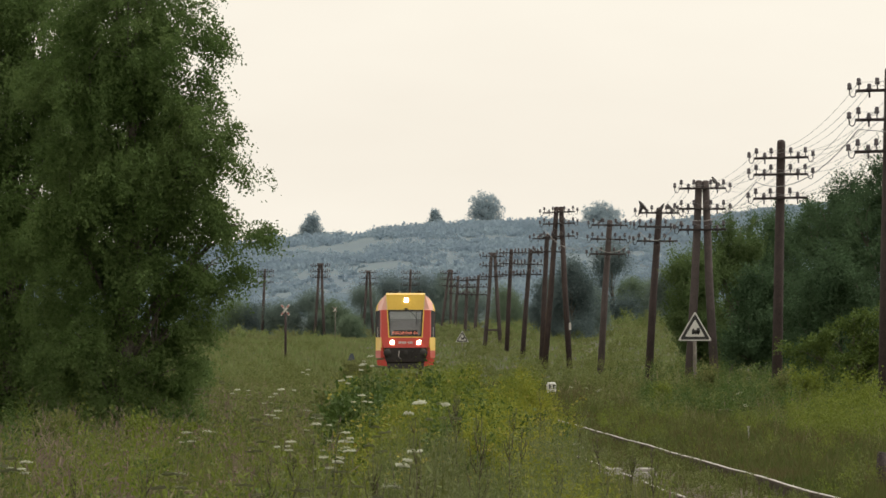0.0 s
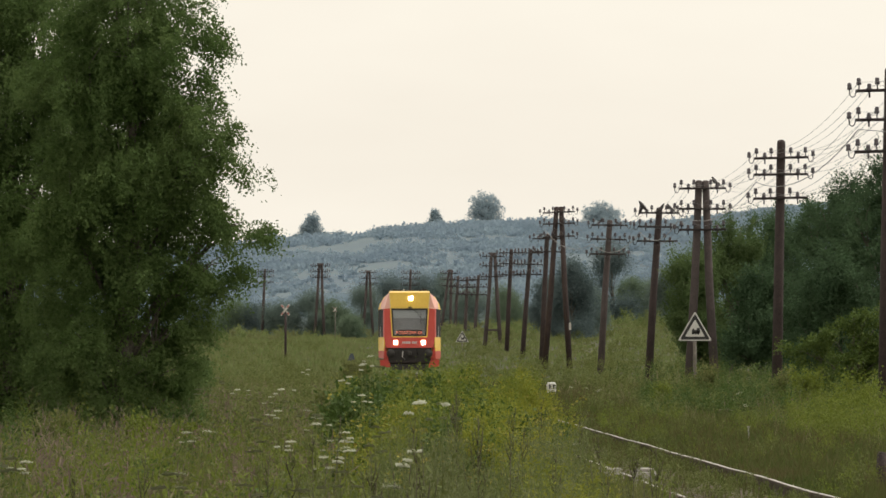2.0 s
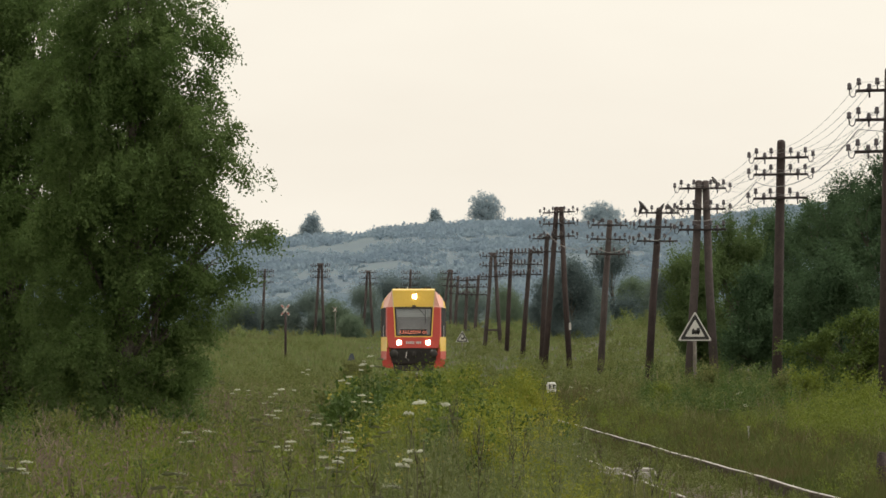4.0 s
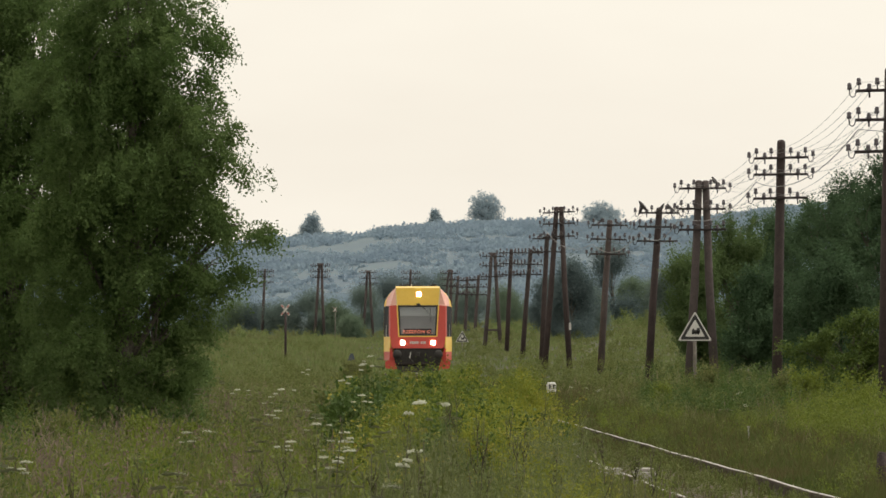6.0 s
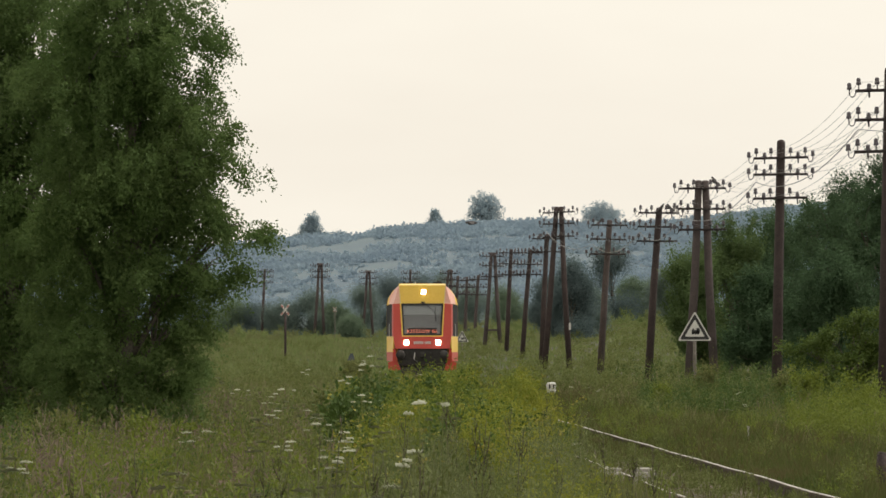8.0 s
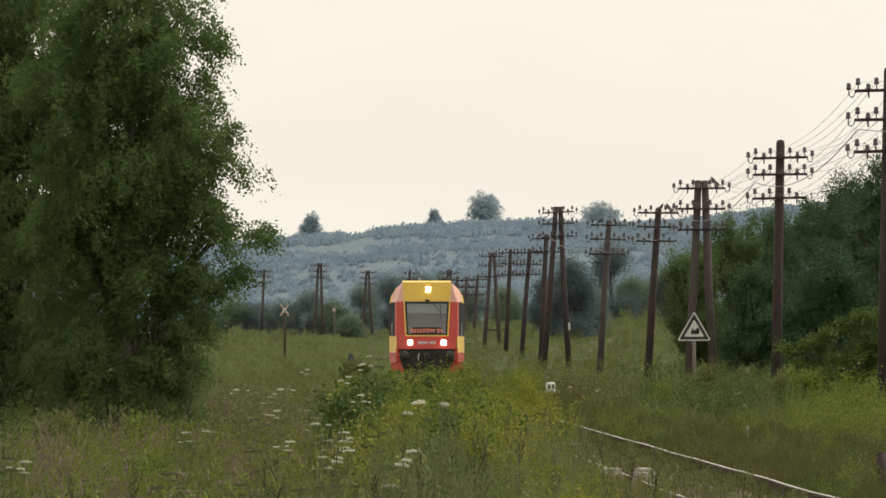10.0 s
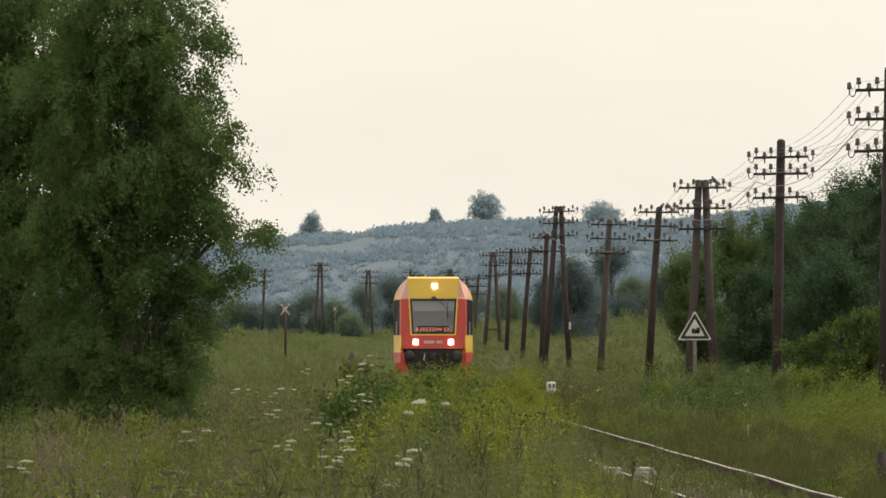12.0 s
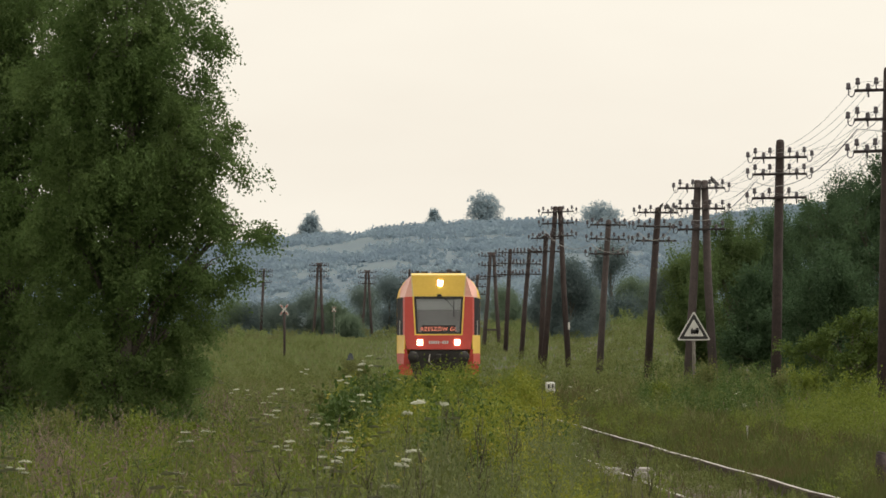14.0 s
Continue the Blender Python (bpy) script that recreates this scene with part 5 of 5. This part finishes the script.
    clumps("meadow_edge", "rank tufts along the far edge of the meadow", x, y, rng.uniform(0.4, 1.1, len(x)), rng.uniform(0.5, 1.6, len(x)), 60000, 0.16, M_FAR_MEADOW, 0.2, length=0.4, clump=0.3)
    # flat sprays of yellow blossom
    n = 75
    y = rng.uniform(60, 150, n)
    x = y * rng.uniform(-0.0095, 0.0118, n)
    z = ground_z(x, y) + (0.95 - 18 * np.clip(x / y - 0.006, 0, 1)) * rng.uniform(0.72, 1.08, n)
    p = np.repeat(np.stack([x, y, z], -1), 30, 0) + rng.normal(0, 1, (n * 30, 3)) * [0.065, 0.06, 0.012]
    v, q = leaf_quads(rng, p, 0.022, -0.6, 0.4)
    tagged(new("yellow_sprays", fast_mesh("yellow_sprays", v, q, M_TANSY)), "flat dull yellow flower sprays over the herbs", "flowers", kind="stuff")
    # grey-green mugwort in front
    n = 520
    y = rng.uniform(38, 72, n)
    c = rng.integers(0, 46, n)
    gx, gy, gh = rng.normal(0.0015, 0.0105, 46), rng.uniform(40, 72, 46), rng.uniform(0.72, 1.12, 46)
    y = gy[c] + rng.normal(0, 0.5, n)
    x = np.minimum(gx[c] * y + rng.normal(0, 0.10, n), 0.0135 * y - rng.exponential(0.1, n))
    h = gh[c] * rng.uniform(0.8, 1.14, n) * (1 - 0.25 * smooth(0.5, 2.0, np.abs(x - 0.3) * 60 / y))
    stand("mugwort", "thin grey-green mugwort stems in the foreground meadow", x, y, h, 0.036, M_MUGWORT, per=130, aspect=0.085, droop=-1.4, spread=0.11, low=0.25, width=0.004)
    # mixed weeds over the rest
    x, y = scatter(rng, 2600, 48, 300, 1.6)
    off = x - line_x(y)
    keep = (off < -1.4) | (off > 4.2)
    x, y = x[keep], y[keep]
    h = rng.uniform(0.45, 0.95, len(x))
    stand("meadow_weeds", "mixed leafy weeds standing among the meadow grass", x, y, h, 0.06, M_WEED, per=40, aspect=0.16, droop=-0.6, spread=0.18)
    # fresh tall growth by the thicket foot
    x, y = scatter(rng, 3000, 190, 340, 1.3)
    off = x - line_x(y)
    keep = off > 6.5
    x, y = x[keep], y[keep]
    stand("thicket_herbs", "fresh green nettles along the foot of the thicket", x, y, rng.uniform(0.4, 1.05, len(x)), 0.075, M_SHRUB, per=34, spread=0.2, aspect=0.2)


herbs()


def flower_specks():
    """Small yellow and dull pink flower heads, too many to count."""
    rng = np.random.default_rng(66)
    for name, label, n, mat, y0, y1, x0, x1, z0, z1, size in (
            ("yellow_flowers", "small yellow flower heads over the herbs", 90, M_TANSY, 60, 160, -0.012, 0.013, 0.7, 1.25, 0.03),
            ("pink_flowers", "dull pink thistle and grass heads in the meadow", 900, M_THISTLE, 45, 135, -0.05, -0.022, 0.3, 0.66, 0.026)):
        y = rng.uniform(y0, y1, n)
        c = rng.integers(0, 60, n)
        cx, cy = rng.uniform(x0, x1, 60), rng.uniform(y0, y1, 60)
        y = cy[c] + rng.normal(0, 2.5, n)
        x = (cx[c] + rng.normal(0, 0.0022, n)) * y
        p = np.stack([x, y, ground_z(x, y) + rng.uniform(z0, z1, n)], -1)
        p = np.repeat(p, 5, 0) + rng.normal(0, 0.012, (n * 5, 3))
        v, q = leaf_quads(rng, p, size, -0.5, 0.4)
        tagged(new(name, fast_mesh(name, v, q, mat)), label, "flowers", kind="stuff")


flower_specks()


def umbel_mesh(rng, r):
    """A flat flower head of many tiny clusters."""
    n = 90
    a, d = rng.uniform(0, 2 * np.pi, n), r * np.sqrt(rng.uniform(0, 1, n))
    p = np.stack([np.cos(a) * d, np.sin(a) * d, 0.10 * r * (1 - (d / r) ** 2) + rng.normal(0, 0.003, n)], -1)
    s = r * 0.12
    v = np.stack([p + [-s, -s, 0], p + [s, -s, 0], p + [s, s, 0.004], p + [-s, s, 0.004], p + [0, 0, s * 0.5]], 1).reshape(-1, 3)
    i = np.arange(n)[:, None] * 5
    t = np.concatenate([i + [0, 1, 4], i + [1, 2, 4], i + [2, 3, 4], i + [3, 0, 4]], 1).reshape(-1, 3)
    return fast_mesh("flower_head", v, t, M_UMBEL)


def umbel_plant(seed):
    """A wild carrot plant, one metre tall at its tallest head."""
    rng = np.random.default_rng(seed)
    e = thing("wild_carrot", (0, -400, -3), "white-flowered wild carrot plant among meadow grass", "flower", "white umbel flowers")
    heads = [(0.0, 0.0, 1.0, 0.046)] + [(rng.uniform(-0.17, 0.17), rng.uniform(-0.12, 0.12), rng.uniform(0.93, 0.995), rng.uniform(0.022, 0.042)) for _ in range(rng.integers(1, 4))]
    bm = tube([(0, 0, -0.1), (0.01, 0, 0.5), (0, 0, 0.985)], [0.006, 0.005, 0.003], 5)
    for x, y, z, r in heads[1:]:
        tube([(0.01, 0, 0.5), (x * 0.7, y * 0.7, 0.5 + (z - 0.5) * 0.5), (x, y, z - 0.01)], 0.003, 4, bm)
    part("stem", bm, M_WEED, e)
    for x, y, z, r in heads:
        part("flower_head", umbel_mesh(rng, r), M_UMBEL, e, "flat white flower head", pose(x, y, z, rng.uniform(-3, 4), rng.uniform(-6, 6), 0))
    p = np.stack([rng.normal(0, 0.06, 60), rng.normal(0, 0.06, 60), rng.uniform(0.2, 0.8, 60)], -1)
    v, q = leaf_quads(rng, p, 0.05, 0.1)
    part("foliage", fast_mesh("foliage", v, q, M_WEED), M_WEED, e)
    return e


SWAYING = []


def flowers():
    kinds = [umbel_plant(s) for s in (1, 2, 3, 4)]
    rng = random.Random(14)
    spots = [(-0.14, 53.3, 1.39), (0.0, 55.2, 1.37), (-0.5, 66.7, 1.12), (-0.76, 69.6, 1.05), (-0.69, 64.0, 1.0), (-0.83, 66.7, 1.02), (-1.33, 45.7, 1.08), (-0.93, 42.1, 1.08), (-0.23, 40.0, 1.11), (-0.51, 44.4, 1.11), (-0.63, 40.0, 1.09), (-1.26, 84.2, 1.11), (-1.91, 106.7, 1.19), (-2.03, 106.7, 1.1), (-1.17, 69.6, 0.98), (-1.34, 66.7, 1.01), (-1.9, 72.7, 1.03), (-2.06, 72.7, 1.02), (-0.5, 61.5, 1.04), (-0.59, 57.1, 1.06), (-1.18, 84.2, 1.07), (-1.74, 100.0, 1.09), (-1.63, 88.9, 1.07), (-3.33, 133.3, 1.22), (-2.8, 123.1, 1.1), (-3.47, 128.0, 1.08), (-2.39, 160.0, 1.26), (-0.95, 118.0, 1.56), (-1.02, 114.0, 1.46), (-0.84, 121.0, 1.52), (-1.2, 116.0, 1.3), (7.51, 222.2, 0.89), (6.14, 190.5, 0.54), (6.21, 186.0, 0.47)]
    spots += [(6.68, 190.5, 0.49), (6.58, 200.0, 0.64), (5.62, 177.8, 0.43), (6.8, 190.5, 0.63), (3.66, 228.6, 0.61), (3.86, 222.2, 0.58), (3.32, 235.3, 0.59), (-1.38, 45.7, 1.08), (-2.46, 53.3, 1.04), (-2.55, 53.3, 1.06), (-1.02, 72.7, 1.09), (-0.75, 57.1, 1.02), (-1.65, 80.0, 1.06), (-0.15, 48.5, 1.16), (1.18, 80.0, 0.85), (-0.9, 100.0, 1.16), (-2.46, 114.3, 1.08)]
    for i, (x, y, top) in enumerate(spots):
        g = gz(x, y)
        h = max(0.35, top - g)
        m = Matrix.Translation((x, y, g)) @ Matrix.Rotation(rng.uniform(0, 6.28), 4, "Z") @ Matrix.Diagonal((0.9, 0.9, h, 1))
        c = copy_thing(kinds[i % 4], m)
        if h < 0.75:
            tagged(c, "low white-flowered wild carrot in the shorter grass")
    for k in kinds:
        for o in list(k.children_recursive) + [k]:
            bpy.data.objects.remove(o)


flowers()


def tall_weed(x, y, h, seed, sway=True):
    """A tall bare-looking herb with thin side shoots."""
    rng = np.random.default_rng(seed)
    g = gz(x, y)
    e = thing("tall_weed", (x, y, g), "tall thin dark-stemmed weed gone to seed", "weed", "tall weeds")
    bend = rng.normal(0, 0.05)
    bm = tube([(0, 0, -0.1), (bend * 0.4, 0, h * 0.5), (bend, 0, h)], [0.0055, 0.004, 0.002], 5)
    pts = []
    for k in range(rng.integers(7, 13)):
        u = rng.uniform(0.35, 0.95)
        a = rng.choice([-1, 1]) * rng.uniform(0.4, 1.0)
        L = (1.05 - u) * h * rng.uniform(0.3, 0.6)
        s = Vector((bend * u, 0, h * u))
        t = s + Vector((a * L * 0.32, rng.normal(0, 0.3) * L, L * 0.95))
        tube([s, s.lerp(t, 0.5) + Vector((a * L * 0.08, 0, 0)), t], [0.003, 0.0024, 0.0016], 4, bm)
        for j in range(9):
            pts.append(s.lerp(t, rng.uniform(0.2, 1.05)))
    for j in range(26):
        pts.append(Vector((bend, 0, h)) * rng.uniform(0.3, 1.0))
    part("stem", bm, M_STEM, e)
    v, q = leaf_quads(rng, np.array([tuple(p) for p in pts]) + rng.normal(0, 0.012, (len(pts), 3)), 0.022, -0.3)
    part("leaves", fast_mesh("leaves", v, q, M_WEED), M_WEED, e)
    if sway:
        SWAYING.append((e, seed))


def tall_weeds():
    for i, (x, y, top) in enumerate(((-0.69, 48.5, 1.28), (-0.71, 53.3, 1.3), (-0.28, 53.3, 1.32), (0.13, 69.6, 1.38), (0.21, 57.1, 1.27), (0.24, 59.3, 1.27), (-0.14, 44.4, 1.21), (0.4, 53.3, 1.2), (-0.35, 45.7, 1.2), (1.45, 61.5, 1.04), (1.21, 66.7, 1.11), (1.28, 53.3, 1.1), (1.23, 80.0, 1.08), (0.52, 61.5, 1.16), (0.44, 69.6, 1.25), (0.65, 53.3, 1.1), (1.04, 94.1, 1.26), (-0.8, 48.5, 1.19), (1.25, 61.5, 1.04), (-0.07, 48.5, 1.22), (0.07, 66.7, 1.36), (-0.98, 48.5, 1.16), (-1.78, 53.3, 1.1), (-2.18, 53.3, 1.1))):
        tall_weed(x, y, max(0.5, top - gz(x, y)), 200 + i)


tall_weeds()


# ---------------------------------------------------------------- what moves
def motions():
    # the railcar comes on at an even pace
    rows = []
    for i in range(29):
        t = i * 0.5
        y = 434.8 - 8.864 * t
        x = float(line_x(y))
        slope = float(line_x(y + 12) - line_x(y - 1)) / 13
        rows.append((t, pose(x, y, 0.185, 0, 0, -0.35 * math.degrees(math.atan(slope)))))
    walk(RAILCAR, rows)
    # one bird takes off and flies away to the left
    way = [(0.0, 7.56, 342.3, 6.91), (6.65, 7.56, 342.3, 6.91), (6.8, 7.52, 342.3, 7.0), (6.9, 7.32, 342.3, 7.21), (7.0, 7.02, 342.3, 7.38), (7.1, 6.62, 342.3, 7.49), (7.2, 6.19, 342.3, 7.49), (7.3, 5.65, 342.3, 7.42), (7.4, 5.14, 342.3, 7.36), (7.5, 4.52, 342.3, 7.21), (7.6, 3.91, 343.4, 7.03), (7.8, 2.53, 345.6, 6.68), (8.2, -0.31, 350.2, 6.04), (9.0, -5.94, 359.7, 5.26), (9.6, -10.42, 367.1, 4.87), (14.0, -45.58, 432.7, 5.43)]
    walk(FLYER, [(t, pose(x, y, z, 0, -50 if t < 6.8 else 0, 178)) for t, x, y, z in way])
    for k, w in zip((-1, 1), WINGS):
        rest = w.matrix_basis.translation.copy()
        rows = [(t, Matrix.Translation(rest) @ pose(0, 0, 0, k * a, 0, k * f)) for t, a, f in ((0.0, -70, 50), (6.6, -70, 50))]
        t, up = 6.75, True
        while t < 10.0:
            rows.append((t, Matrix.Translation(rest) @ pose(0, 0, 0, k * (48 if up else -32))))
            t, up = t + 0.1, not up
        rows.append((14.0, Matrix.Translation(rest) @ pose(0, 0, 0, k * 5)))
        walk(w, rows)
    # the tall weeds nod in the wind
    for e, seed in SWAYING:
        r = random.Random(seed)
        a, p, q = r.uniform(0.6, 1.4), r.uniform(1.6, 2.6), r.uniform(0, 6)
        at = e.matrix_basis.translation.copy()
        walk(e, [(i * 0.4, Matrix.Translation(at) @ pose(0, 0, 0, 0.5 * a * math.sin(i * 0.23 + q), a * math.sin(i * 0.4 * 6.283 / p + q) + 0.7 * a * math.sin(i * 0.13 + q))) for i in range(36)])


motions()
